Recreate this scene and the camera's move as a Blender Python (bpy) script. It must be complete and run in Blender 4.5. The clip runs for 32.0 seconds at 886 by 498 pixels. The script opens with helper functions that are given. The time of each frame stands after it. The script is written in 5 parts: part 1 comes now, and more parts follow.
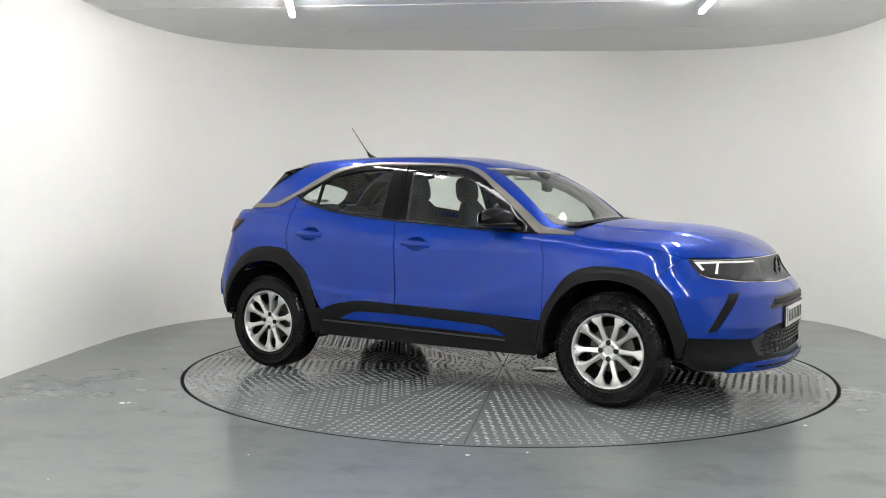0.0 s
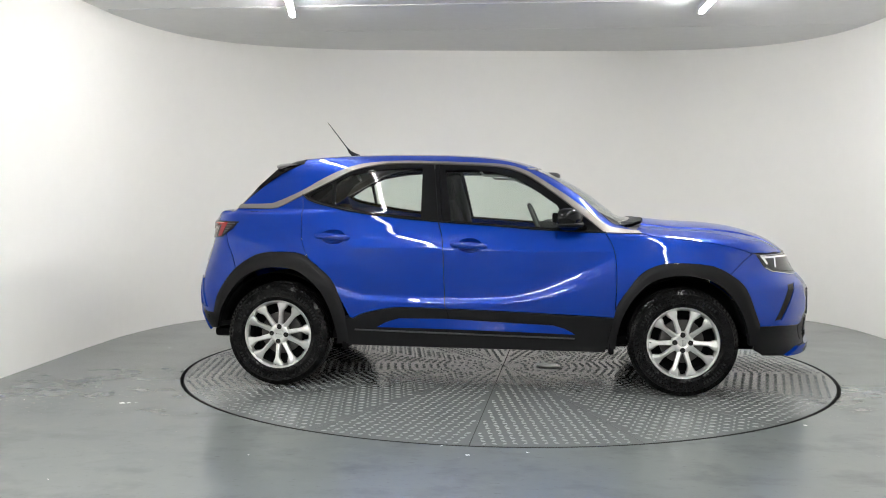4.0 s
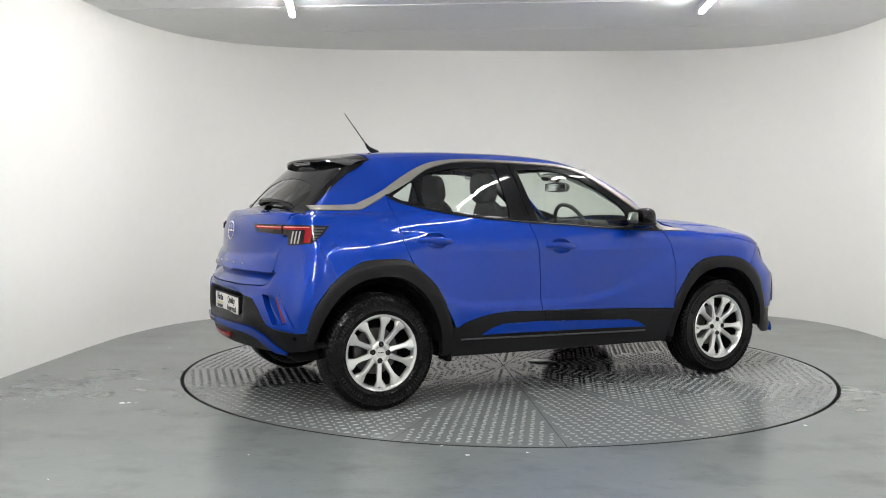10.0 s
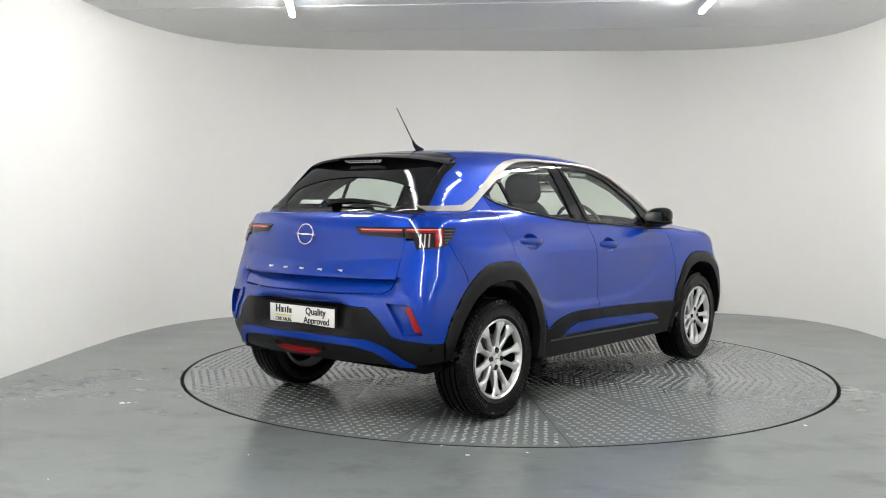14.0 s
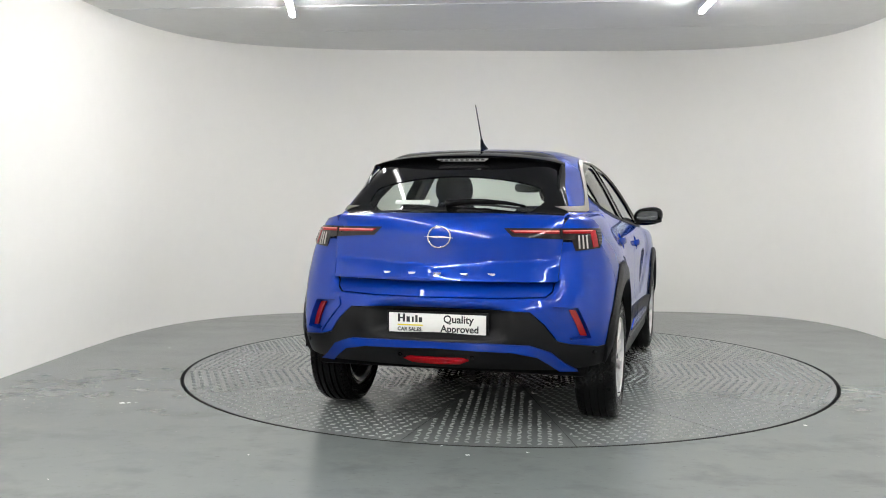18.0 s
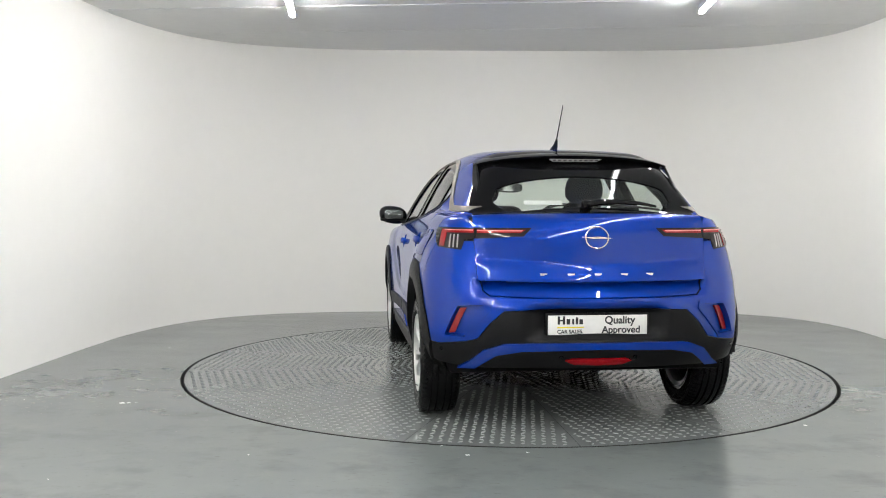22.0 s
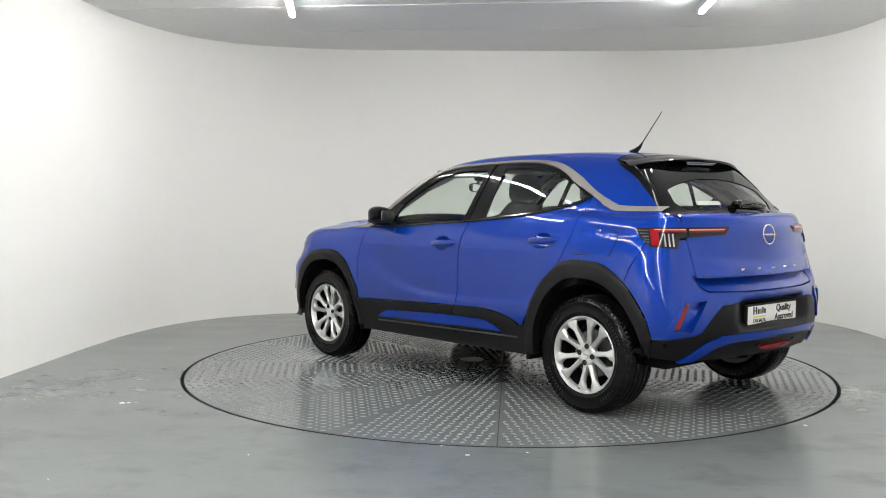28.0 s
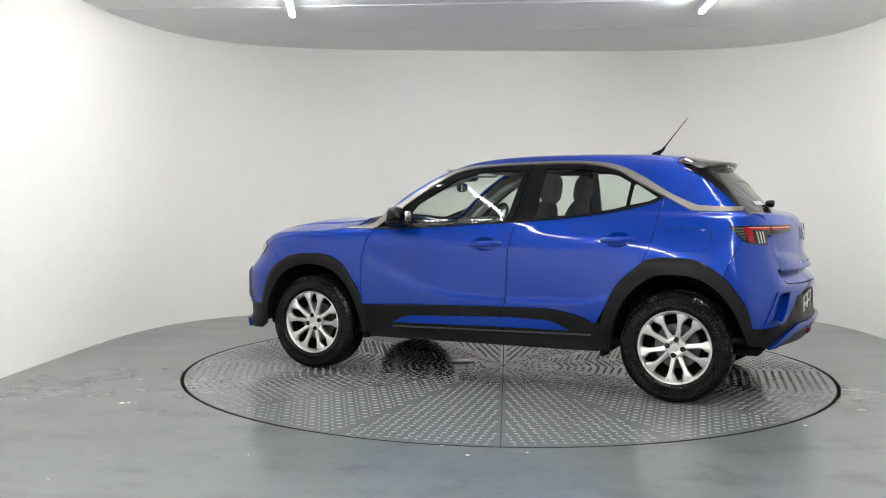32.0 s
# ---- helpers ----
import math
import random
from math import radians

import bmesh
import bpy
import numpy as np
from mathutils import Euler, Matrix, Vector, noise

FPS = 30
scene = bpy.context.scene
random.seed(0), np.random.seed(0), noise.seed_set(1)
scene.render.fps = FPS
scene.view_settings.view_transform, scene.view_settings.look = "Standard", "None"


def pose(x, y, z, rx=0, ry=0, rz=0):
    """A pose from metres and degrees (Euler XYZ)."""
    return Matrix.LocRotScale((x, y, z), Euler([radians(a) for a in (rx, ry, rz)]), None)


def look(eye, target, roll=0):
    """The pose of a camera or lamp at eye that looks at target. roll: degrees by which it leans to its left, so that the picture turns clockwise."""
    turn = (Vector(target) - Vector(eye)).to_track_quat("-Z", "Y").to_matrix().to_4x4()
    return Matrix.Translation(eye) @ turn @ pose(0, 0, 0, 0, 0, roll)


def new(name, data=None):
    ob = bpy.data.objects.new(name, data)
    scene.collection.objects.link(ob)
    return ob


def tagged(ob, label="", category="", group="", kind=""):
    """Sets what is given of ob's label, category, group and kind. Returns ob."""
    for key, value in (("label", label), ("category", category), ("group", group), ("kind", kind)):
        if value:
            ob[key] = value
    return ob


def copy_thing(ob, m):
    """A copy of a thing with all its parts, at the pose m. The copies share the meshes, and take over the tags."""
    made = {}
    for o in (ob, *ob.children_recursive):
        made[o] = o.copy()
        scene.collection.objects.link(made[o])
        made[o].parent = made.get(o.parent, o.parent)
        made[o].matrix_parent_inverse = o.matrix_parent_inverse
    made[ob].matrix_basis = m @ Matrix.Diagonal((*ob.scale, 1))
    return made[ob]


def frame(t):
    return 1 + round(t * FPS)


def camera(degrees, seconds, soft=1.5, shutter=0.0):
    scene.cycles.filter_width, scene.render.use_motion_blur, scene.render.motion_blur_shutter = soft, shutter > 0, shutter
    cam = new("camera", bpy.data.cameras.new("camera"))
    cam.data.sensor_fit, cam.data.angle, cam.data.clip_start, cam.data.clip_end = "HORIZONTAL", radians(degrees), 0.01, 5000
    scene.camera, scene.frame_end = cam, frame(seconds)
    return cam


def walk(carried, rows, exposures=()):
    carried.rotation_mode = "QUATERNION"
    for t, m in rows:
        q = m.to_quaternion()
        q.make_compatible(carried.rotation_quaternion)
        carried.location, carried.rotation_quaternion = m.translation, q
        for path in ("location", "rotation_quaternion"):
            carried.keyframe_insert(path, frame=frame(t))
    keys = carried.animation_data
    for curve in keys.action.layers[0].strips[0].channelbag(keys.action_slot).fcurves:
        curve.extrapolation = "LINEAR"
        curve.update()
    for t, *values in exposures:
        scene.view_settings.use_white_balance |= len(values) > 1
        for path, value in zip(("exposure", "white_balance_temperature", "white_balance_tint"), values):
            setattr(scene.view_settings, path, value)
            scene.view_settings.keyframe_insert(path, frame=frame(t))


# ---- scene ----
cam = camera(50.68, 32.0, soft=1.0)
EYE = Vector((0.0, -6.8105, 1.2145))
aim = EYE + Vector((math.sin(radians(-3.734)) * math.cos(radians(3.058)), math.cos(radians(-3.734)) * math.cos(radians(3.058)), -math.sin(radians(3.058))))
stand = look(EYE, aim, 0.198)
walk(cam, [(0.0, stand), (32.0, stand)])

# ---- light ----
world = bpy.data.worlds.new("world")
scene.world = world
world.use_nodes = True
world.node_tree.nodes["Background"].inputs[0].default_value = (0.8, 0.85, 1.0, 1)
world.node_tree.nodes["Background"].inputs[1].default_value = 0.05
scene.view_settings.exposure = 0.13


# ---- materials ----
def material(name, colour, rough=0.5, metal=0.0, coat=0.0, grain=0.0, grain_scale=40.0, bump=0.0, bump_scale=200.0, emit=None, power=0.0, spec=0.5):
    """Principled, with colour and roughness that vary at two scales, and fine relief."""
    m = bpy.data.materials.new(name)
    m.use_nodes = True
    nt = m.node_tree
    b = nt.nodes["Principled BSDF"]
    b.inputs["Base Color"].default_value = (*colour, 1)
    b.inputs["Roughness"].default_value = rough
    b.inputs["Metallic"].default_value = metal
    b.inputs["Coat Weight"].default_value = coat
    b.inputs["Coat Roughness"].default_value = 0.03
    b.inputs["Specular IOR Level"].default_value = spec
    if emit:
        b.inputs["Emission Color"].default_value = (*emit, 1)
        b.inputs["Emission Strength"].default_value = power
    co = nt.nodes.new("ShaderNodeTexCoord")
    if grain > 0:
        big, fine = nt.nodes.new("ShaderNodeTexNoise"), nt.nodes.new("ShaderNodeTexNoise")
        big.inputs["Scale"].default_value, fine.inputs["Scale"].default_value = grain_scale / 12, grain_scale
        big.inputs["Detail"].default_value = fine.inputs["Detail"].default_value = 5
        add = nt.nodes.new("ShaderNodeMath")
        add.operation = "ADD"
        for i, n in enumerate((big, fine)):
            nt.links.new(co.outputs["Object"], n.inputs["Vector"])
            nt.links.new(n.outputs["Fac"], add.inputs[i])
        ramp = nt.nodes.new("ShaderNodeMapRange")
        ramp.inputs["From Min"].default_value, ramp.inputs["From Max"].default_value = 0.7, 1.3
        ramp.inputs["To Min"].default_value, ramp.inputs["To Max"].default_value = 1 - grain, 1 + grain
        nt.links.new(add.outputs[0], ramp.inputs["Value"])
        mul = nt.nodes.new("ShaderNodeVectorMath")
        mul.operation = "SCALE"
        mul.inputs[0].default_value = colour
        nt.links.new(ramp.outputs[0], mul.inputs["Scale"])
        nt.links.new(mul.outputs[0], b.inputs["Base Color"])
        rr = nt.nodes.new("ShaderNodeMath")
        rr.operation = "MULTIPLY"
        rr.inputs[1].default_value = rough
        nt.links.new(ramp.outputs[0], rr.inputs[0])
        nt.links.new(rr.outputs[0], b.inputs["Roughness"])
    if bump > 0:
        n, bp = nt.nodes.new("ShaderNodeTexNoise"), nt.nodes.new("ShaderNodeBump")
        n.inputs["Scale"].default_value, n.inputs["Detail"].default_value = bump_scale, 4
        bp.inputs["Strength"].default_value, bp.inputs["Distance"].default_value = bump, 0.01
        nt.links.new(co.outputs["Object"], n.inputs["Vector"])
        nt.links.new(n.outputs["Fac"], bp.inputs["Height"])
        nt.links.new(bp.outputs[0], b.inputs["Normal"])
    return m


def pane_material(name, tint, gloss=1.0):
    """Thin glass: tinted see-through, with a mirror sheen that grows towards grazing angles."""
    m = bpy.data.materials.new(name)
    m.use_nodes = True
    nt = m.node_tree
    nt.nodes.clear()
    out, mix = nt.nodes.new("ShaderNodeOutputMaterial"), nt.nodes.new("ShaderNodeMixShader")
    clear, shine = nt.nodes.new("ShaderNodeBsdfTransparent"), nt.nodes.new("ShaderNodeBsdfGlossy")
    facing, power, scale = nt.nodes.new("ShaderNodeLayerWeight"), nt.nodes.new("ShaderNodeMath"), nt.nodes.new("ShaderNodeMapRange")
    clear.inputs[0].default_value = (*tint, 1)
    shine.inputs["Roughness"].default_value = 0.01
    shine.inputs["Color"].default_value = (gloss, gloss, gloss, 1)
    facing.inputs["Blend"].default_value = 0.5
    power.operation = "POWER"
    power.inputs[1].default_value = 5.0
    scale.inputs["To Min"].default_value, scale.inputs["To Max"].default_value = 0.06, 1.0
    nt.links.new(facing.outputs["Facing"], power.inputs[0])
    nt.links.new(power.outputs[0], scale.inputs["Value"])
    nt.links.new(scale.outputs[0], mix.inputs[0])
    nt.links.new(clear.outputs[0], mix.inputs[1])
    nt.links.new(shine.outputs[0], mix.inputs[2])
    nt.links.new(mix.outputs[0], out.inputs[0])
    return m


PAINT = material("blue_paint", (0.0006, 0.030, 0.28), 0.38, 0.35, 0.85, 0.012, 300, spec=0.0)
PLASTIC = material("black_plastic", (0.0075, 0.0075, 0.008), 0.42, grain=0.10, grain_scale=60, bump=0.08, bump_scale=900, spec=0.14)
GLOSS = material("gloss_black", (0.004, 0.004, 0.0045), 0.05, coat=0.0, grain=0.05, spec=0.24)
DARK = material("dark_liner_and_shade", (0.004, 0.004, 0.0045), 0.9, grain=0.2, spec=0.1)
SATIN = material("satin_metal", (0.25, 0.235, 0.215), 0.52, 0.9, grain=0.04, grain_scale=200)
CHROME = material("chrome", (0.75, 0.75, 0.76), 0.10, 1.0, grain=0.03)
ALLOY = material("silver_alloy", (0.68, 0.68, 0.67), 0.32, 0.85, 0.3, 0.02, 40)
RUBBER = material("tyre_rubber", (0.0045, 0.0045, 0.0047), 0.15, grain=0.25, grain_scale=90, bump=0.02, bump_scale=300, spec=0.17)
STEEL = material("brake_steel", (0.14, 0.135, 0.13), 0.45, 1.0, grain=0.2, grain_scale=80)
CLOTH = material("seat_cloth", (0.021, 0.022, 0.024), 0.9, grain=0.25, grain_scale=300, bump=0.2, bump_scale=800)
CABIN = material("cabin_plastic", (0.018, 0.019, 0.020), 0.6, grain=0.12, grain_scale=100)
LINING = material("headlining", (0.30, 0.30, 0.29), 0.9, grain=0.06, grain_scale=250)
PINK = material("pale_red_lens", (0.62, 0.20, 0.19), 0.15, grain=0.1, grain_scale=150)
RED = material("red_lens", (0.23, 0.003, 0.006), 0.10, coat=0.0, grain=0.12, grain_scale=150)
SMOKE = material("smoked_lens", (0.015, 0.013, 0.014), 0.08, coat=0.0, grain=0.1, spec=0.3)
VISOR = material("dark_visor", (0.045, 0.046, 0.05), 0.42, grain=0.08, grain_scale=300, spec=0.3)
LAMPDARK = material("dark_lamp_lens", (0.02, 0.02, 0.023), 0.12, grain=0.08, spec=0.4)
CLEAR = material("clear_lamp", (0.70, 0.71, 0.72), 0.15, 0.3, 1.0, 0.08, 120)
FROST = material("frosted_lamp", (0.42, 0.39, 0.38), 0.2, 0.2, 0.5, 0.1, 120)
LED = material("lamp_white", (0.85, 0.86, 0.88), 0.25, grain=0.03)
WHITE = material("plate_white", (0.78, 0.77, 0.74), 0.35, grain=0.03)
PAPER = material("sticker_paper", (0.46, 0.50, 0.46), 0.5, grain=0.08, grain_scale=60)
INK = material("plate_ink", (0.02, 0.02, 0.022), 0.5)
YELLOW = material("plate_yellow", (0.75, 0.62, 0.03), 0.4)
GLASS = pane_material("clear_glass", (0.89, 0.945, 0.905))
TINT = pane_material("rear_glass", (0.87, 0.93, 0.89))
WALLPAINT = material("white_wall_paint", (0.87, 0.855, 0.82), 0.7, grain=0.010, grain_scale=9, bump=0.03, bump_scale=3)
NEARPAINT = material("end_wall_grey", (0.60, 0.595, 0.58), 0.7, grain=0.05, grain_scale=7)
CEILPAINT = material("ceiling_paint", (0.72, 0.72, 0.705), 0.6, grain=0.03, grain_scale=10)
SEAMPAINT = material("ceiling_strip", (0.66, 0.66, 0.66), 0.4, grain=0.02)


def worn_paint(name, colour, worn, dirt, rough, bump=0.0, bump_scale=40.0, size=1.0, wear=1.0):
    """Floor paint: soft clouds, streaks drawn by wheels and brooms, scuffed dull patches and dark ingrained dirt."""
    m = bpy.data.materials.new(name)
    m.use_nodes = True
    nt = m.node_tree
    b = nt.nodes["Principled BSDF"]
    co = nt.nodes.new("ShaderNodeTexCoord")

    def cloud(scale, detail, stretch, lo, hi, to_lo, to_hi, turn=0.0):
        mp, n, r = nt.nodes.new("ShaderNodeMapping"), nt.nodes.new("ShaderNodeTexNoise"), nt.nodes.new("ShaderNodeMapRange")
        mp.inputs["Scale"].default_value = (stretch[0] * size, stretch[1] * size, 1)
        mp.inputs["Rotation"].default_value = (0, 0, turn)
        n.inputs["Scale"].default_value, n.inputs["Detail"].default_value, n.inputs["Roughness"].default_value = scale, detail, 0.62
        r.inputs["From Min"].default_value, r.inputs["From Max"].default_value = lo, hi
        r.inputs["To Min"].default_value, r.inputs["To Max"].default_value = to_lo, to_hi
        nt.links.new(co.outputs["Object"], mp.inputs["Vector"])
        nt.links.new(mp.outputs[0], n.inputs["Vector"])
        nt.links.new(n.outputs["Fac"], r.inputs["Value"])
        return r.outputs[0]

    def blend(fac, first, second):
        x = nt.nodes.new("ShaderNodeMix")
        x.data_type = "RGBA"
        nt.links.new(fac, x.inputs["Factor"])
        for sock, v in ((x.inputs["A"], first), (x.inputs["B"], second)):
            if isinstance(v, tuple):
                sock.default_value = (*v, 1)
            else:
                nt.links.new(v, sock)
        return x.outputs["Result"]

    c = blend(cloud(0.9, 4, (1, 1), 0.30, 0.70, 0.0, 0.45 * wear), colour, worn)
    c = blend(cloud(3.0, 6, (0.9, 1.3), 0.50, 0.85, 0.0, 0.65 * wear), c, dirt)
    c = blend(cloud(6.0, 5, (1, 1), 0.54, 0.76, 0.0, 0.45 * wear, 0.9), c, worn)
    c = blend(cloud(26.0, 3, (0.7, 1.6), 0.62, 0.78, 0.0, 0.55 * wear, 0.5), c, dirt)
    nt.links.new(c, b.inputs["Base Color"])
    nt.links.new(cloud(2.0, 6, (0.7, 1.4), 0.30, 0.75, rough * 0.85, rough * 1.2), b.inputs["Roughness"])
    if bump:
        n, bp = nt.nodes.new("ShaderNodeTexNoise"), nt.nodes.new("ShaderNodeBump")
        n.inputs["Scale"].default_value, n.inputs["Detail"].default_value = bump_scale, 5
        bp.inputs["Strength"].default_value, bp.inputs["Distance"].default_value = bump, 0.01
        nt.links.new(co.outputs["Object"], n.inputs["Vector"])
        nt.links.new(n.outputs["Fac"], bp.inputs["Height"])
        nt.links.new(bp.outputs[0], b.inputs["Normal"])
    return m


FLOORPAINT = worn_paint("grey_floor_paint", (0.142, 0.158, 0.157), (0.178, 0.190, 0.185), (0.075, 0.077, 0.072), 0.22, 0.030, 5.0)
PLATEPAINT = worn_paint("painted_tread_plate", (0.155, 0.168, 0.167), (0.19, 0.202, 0.197), (0.060, 0.062, 0.060), 0.16, 0.01, 60.0, 1.6, 0.3)
# the raised bars have a paler tone than the plates
TREADPAINT = worn_paint("pale_tread_bar", (0.225, 0.238, 0.235), (0.29, 0.30, 0.295), (0.11, 0.11, 0.105), 0.20, 0.01, 60.0, 2.0, 0.5)
GROOVE = material("groove", (0.01, 0.01, 0.01), 0.9)
TUBES = [material("lit_tube", (0.9, 0.9, 0.9), 0.4, emit=(0.985, 0.985, 0.975), power=p) for p in (140.0, 30.0, 200.0, 245.0, 50.0, 100.0)]
FITTING = material("white_fitting", (0.8, 0.8, 0.8), 0.4, grain=0.02)


# ---- building helpers ----
def mesh_part(name, verts, faces, mat, parent=None, label="", smooth=True, normals=None):
    me = bpy.data.meshes.new(name)
    me.from_pydata([tuple(v) for v in verts], [], [tuple(f) for f in faces])
    me.materials.append(mat)
    if smooth:
        me.polygons.foreach_set("use_smooth", [True] * len(me.polygons))
    if normals is not None:
        loops = np.empty(len(me.loops), dtype=np.int32)
        me.loops.foreach_get("vertex_index", loops)
        me.normals_split_custom_set([tuple(n) for n in normals[loops]])
    me.update()
    ob = new(name, me)
    ob.parent = parent
    if label:
        ob["label"] = label
    return ob


def part(name, bm, mat, parent=None, label="", smooth=True, sharp=35):
    """One bmesh as one mesh object under a thing or a part; edges sharper than sharp degrees stay crisp."""
    me = bpy.data.meshes.new(name)
    for e in bm.edges:
        if len(e.link_faces) == 2 and e.calc_face_angle(0) > radians(sharp):
            e.smooth = False
    for f in bm.faces:
        f.smooth = smooth
    bm.to_mesh(me)
    bm.free()
    me.materials.append(mat)
    ob = new(name, me)
    ob.parent = parent
    if label:
        ob["label"] = label
    return ob


def box(x0, x1, y0, y1, z0, z1, bevel=0.0, bm=None, segments=2):
    own = bm is None
    bm = bm or bmesh.new()
    m = Matrix.Translation(((x0 + x1) / 2, (y0 + y1) / 2, (z0 + z1) / 2)) @ Matrix.Diagonal((x1 - x0, y1 - y0, z1 - z0, 1))
    made = bmesh.ops.create_cube(bm, size=1, matrix=m)["verts"]
    if bevel:
        es = list({e for v in made for e in v.link_edges})
        bmesh.ops.bevel(bm, geom=es, offset=bevel, segments=segments, affect="EDGES", profile=0.5)
    return bm


def lathe(profile, steps=48, axis="y", bm=None):
    """Turns (along, radius) pairs round an axis."""
    bm = bm or bmesh.new()
    rings = []
    for k in range(steps):
        a = 2 * math.pi * k / steps
        c, s = math.cos(a), math.sin(a)
        rings.append([bm.verts.new((r * c, u, r * s) if axis == "y" else (r * c, r * s, u)) for u, r in profile])
    for k in range(steps):
        p, q = rings[k], rings[(k + 1) % steps]
        for i in range(len(profile) - 1):
            bm.faces.new((p[i], p[i + 1], q[i + 1], q[i]))
    bmesh.ops.recalc_face_normals(bm, faces=bm.faces)
    return bm


def rod(points, radius, bm=None, sides=8, closed=False):
    """A round bar along points; radius may be a list."""
    bm = bm or bmesh.new()
    pts = [Vector(p) for p in points]
    rads = radius if isinstance(radius, (list, tuple)) else [radius] * len(pts)
    rings = []
    n = len(pts)
    for i, p in enumerate(pts):
        a, b = pts[(i - 1) % n if closed else max(i - 1, 0)], pts[(i + 1) % n if closed else min(i + 1, n - 1)]
        d = (b - a).normalized()
        u = d.cross(Vector((0.3, 0.2, 1)) if abs(d.z) < 0.9 else Vector((1, 0.1, 0))).normalized()
        v = d.cross(u)
        rings.append([bm.verts.new(p + (u * math.cos(t) + v * math.sin(t)) * rads[i]) for t in (2 * math.pi * k / sides for k in range(sides))])
    for i in range(n if closed else n - 1):
        p, q = rings[i], rings[(i + 1) % n]
        for k in range(sides):
            bm.faces.new((p[k], p[(k + 1) % sides], q[(k + 1) % sides], q[k]))
    if not closed:
        bm.faces.new(rings[0][::-1])
        bm.faces.new(rings[-1])
    bmesh.ops.recalc_face_normals(bm, faces=bm.faces)
    return bm


def thing(name, label, category, group=""):
    return tagged(new(name), label, category, group)


def plan_prism(outline, z0, z1, bm=None):
    bm = bm or bmesh.new()
    lo = [bm.verts.new((x, y, z0)) for x, y in outline]
    hi = [bm.verts.new((x, y, z1)) for x, y in outline]
    n = len(outline)
    for i in range(n):
        bm.faces.new((lo[i], lo[(i + 1) % n], hi[(i + 1) % n], hi[i]))
    bm.faces.new(hi)
    bm.faces.new(lo[::-1])
    bmesh.ops.recalc_face_normals(bm, faces=bm.faces)
    return bm


# ---- the room ----
HIGH = 2.803


def wall_line(n=300, grow=0.0):
    """The plan of the curved wall, from the near end of one straight side round the back to the other."""
    pts = [(-3.37 - grow, -12.6)]
    for i in range(n + 1):
        a = math.pi * (1 - i / n)
        c, s = math.cos(a), math.sin(a)
        x = 3.37 * math.copysign(abs(c) ** 0.5, c)
        y = 3.33 * max(s, 0) ** 0.5 + 0.10 * x * min(1, max(s, 0) * 4)
        x += 0.006 * math.exp(-((y - 0.78) / 0.16) ** 2) * (x < 0)
        k = 1 + grow / 3.4
        pts.append((x * k, y * k if y > 0 else y))
    pts.append((3.37 + grow, -12.6))
    return pts


inner, outer = wall_line(), wall_line(grow=0.15)
bm = bmesh.new()
rows = [[bm.verts.new((x, y, z)) for x, y in line] for line, z in ((inner, 0), (inner, HIGH + 0.08), (outer, HIGH + 0.08), (outer, 0))]
for r in range(3):
    for i in range(len(inner) - 1):
        bm.faces.new((rows[r][i], rows[r][i + 1], rows[r + 1][i + 1], rows[r + 1][i]))
bmesh.ops.recalc_face_normals(bm, faces=bm.faces)
tagged(part("wall_curved", bm, WALLPAINT), "white painted curved studio wall, faintly stained", "wall", kind="structure")
# unseen end wall, added behind the camera; its grey sets the bounce light
tagged(part("wall_near", box(-3.5, 3.5, -12.75, -12.6, 0, HIGH + 0.08), NEARPAINT), "unseen grey end wall, added to close the room and bounce light", "wall", kind="structure")

ceil_line = [(x * 1.01, y * 1.01 if y > 0 else y) for x, y in inner]
ceil_bm = plan_prism(ceil_line, HIGH, HIGH + 0.04)
for v in ceil_bm.verts:
    v.co.z += 0.006 * v.co.x
ceiling = tagged(part("ceiling", ceil_bm, CEILPAINT), "flat light grey panelled ceiling", "ceiling", kind="structure")
for y in (2.05, 0.88, -0.2, -1.4, -2.6, -3.8, -5.0, -6.2, -7.4, -8.6, -9.8, -11.0, -12.2):
    wide = y < 2
    bm = box(-3.3, 3.3, y - (0.011 if wide else 0.003), y + (0.011 if wide else 0.003), HIGH - (0.006 if wide else 0.002), HIGH + 0.002)
    for v in bm.verts:
        v.co.z += 0.006 * v.co.x
    tagged(part("ceiling_trim", bm, SEAMPAINT if wide else CEILPAINT), "thin white joint strip on the ceiling", "trim", kind="structure")

PIT = 2.278
bm = bmesh.new()
n = 144
circle = [(PIT * math.cos(2 * math.pi * k / n), PIT * math.sin(2 * math.pi * k / n)) for k in range(n)]
far = []
for x, y in circle:
    s = min(3.6 / abs(x) if x else 9, (4.2 if y > 0 else 12.8) / abs(y) if y else 9)
    far.append((x * s, y * s))
lev = [[bm.verts.new((x, y, z)) for x, y in c] for c, z in ((circle, 0), (far, 0))]
for r in range(1):
    for k in range(n):
        bm.faces.new((lev[r][k], lev[r][(k + 1) % n], lev[r + 1][(k + 1) % n], lev[r + 1][k]))
for cx, cy in ((3.6, 4.2), (-3.6, 4.2), (-3.6, -12.8), (3.6, -12.8)):
    on_x = [k for k in range(n) if abs(far[k][0] - cx) < 1e-6]
    on_y = [k for k in range(n) if abs(far[k][1] - cy) < 1e-6]
    i = min(on_x, key=lambda k: abs(far[k][1] - cy))
    j = min(on_y, key=lambda k: abs(far[k][0] - cx))
    if i != j:
        bm.faces.new((lev[1][i], bm.verts.new((cx, cy, 0)), lev[1][j]))
bmesh.ops.recalc_face_normals(bm, faces=bm.faces)
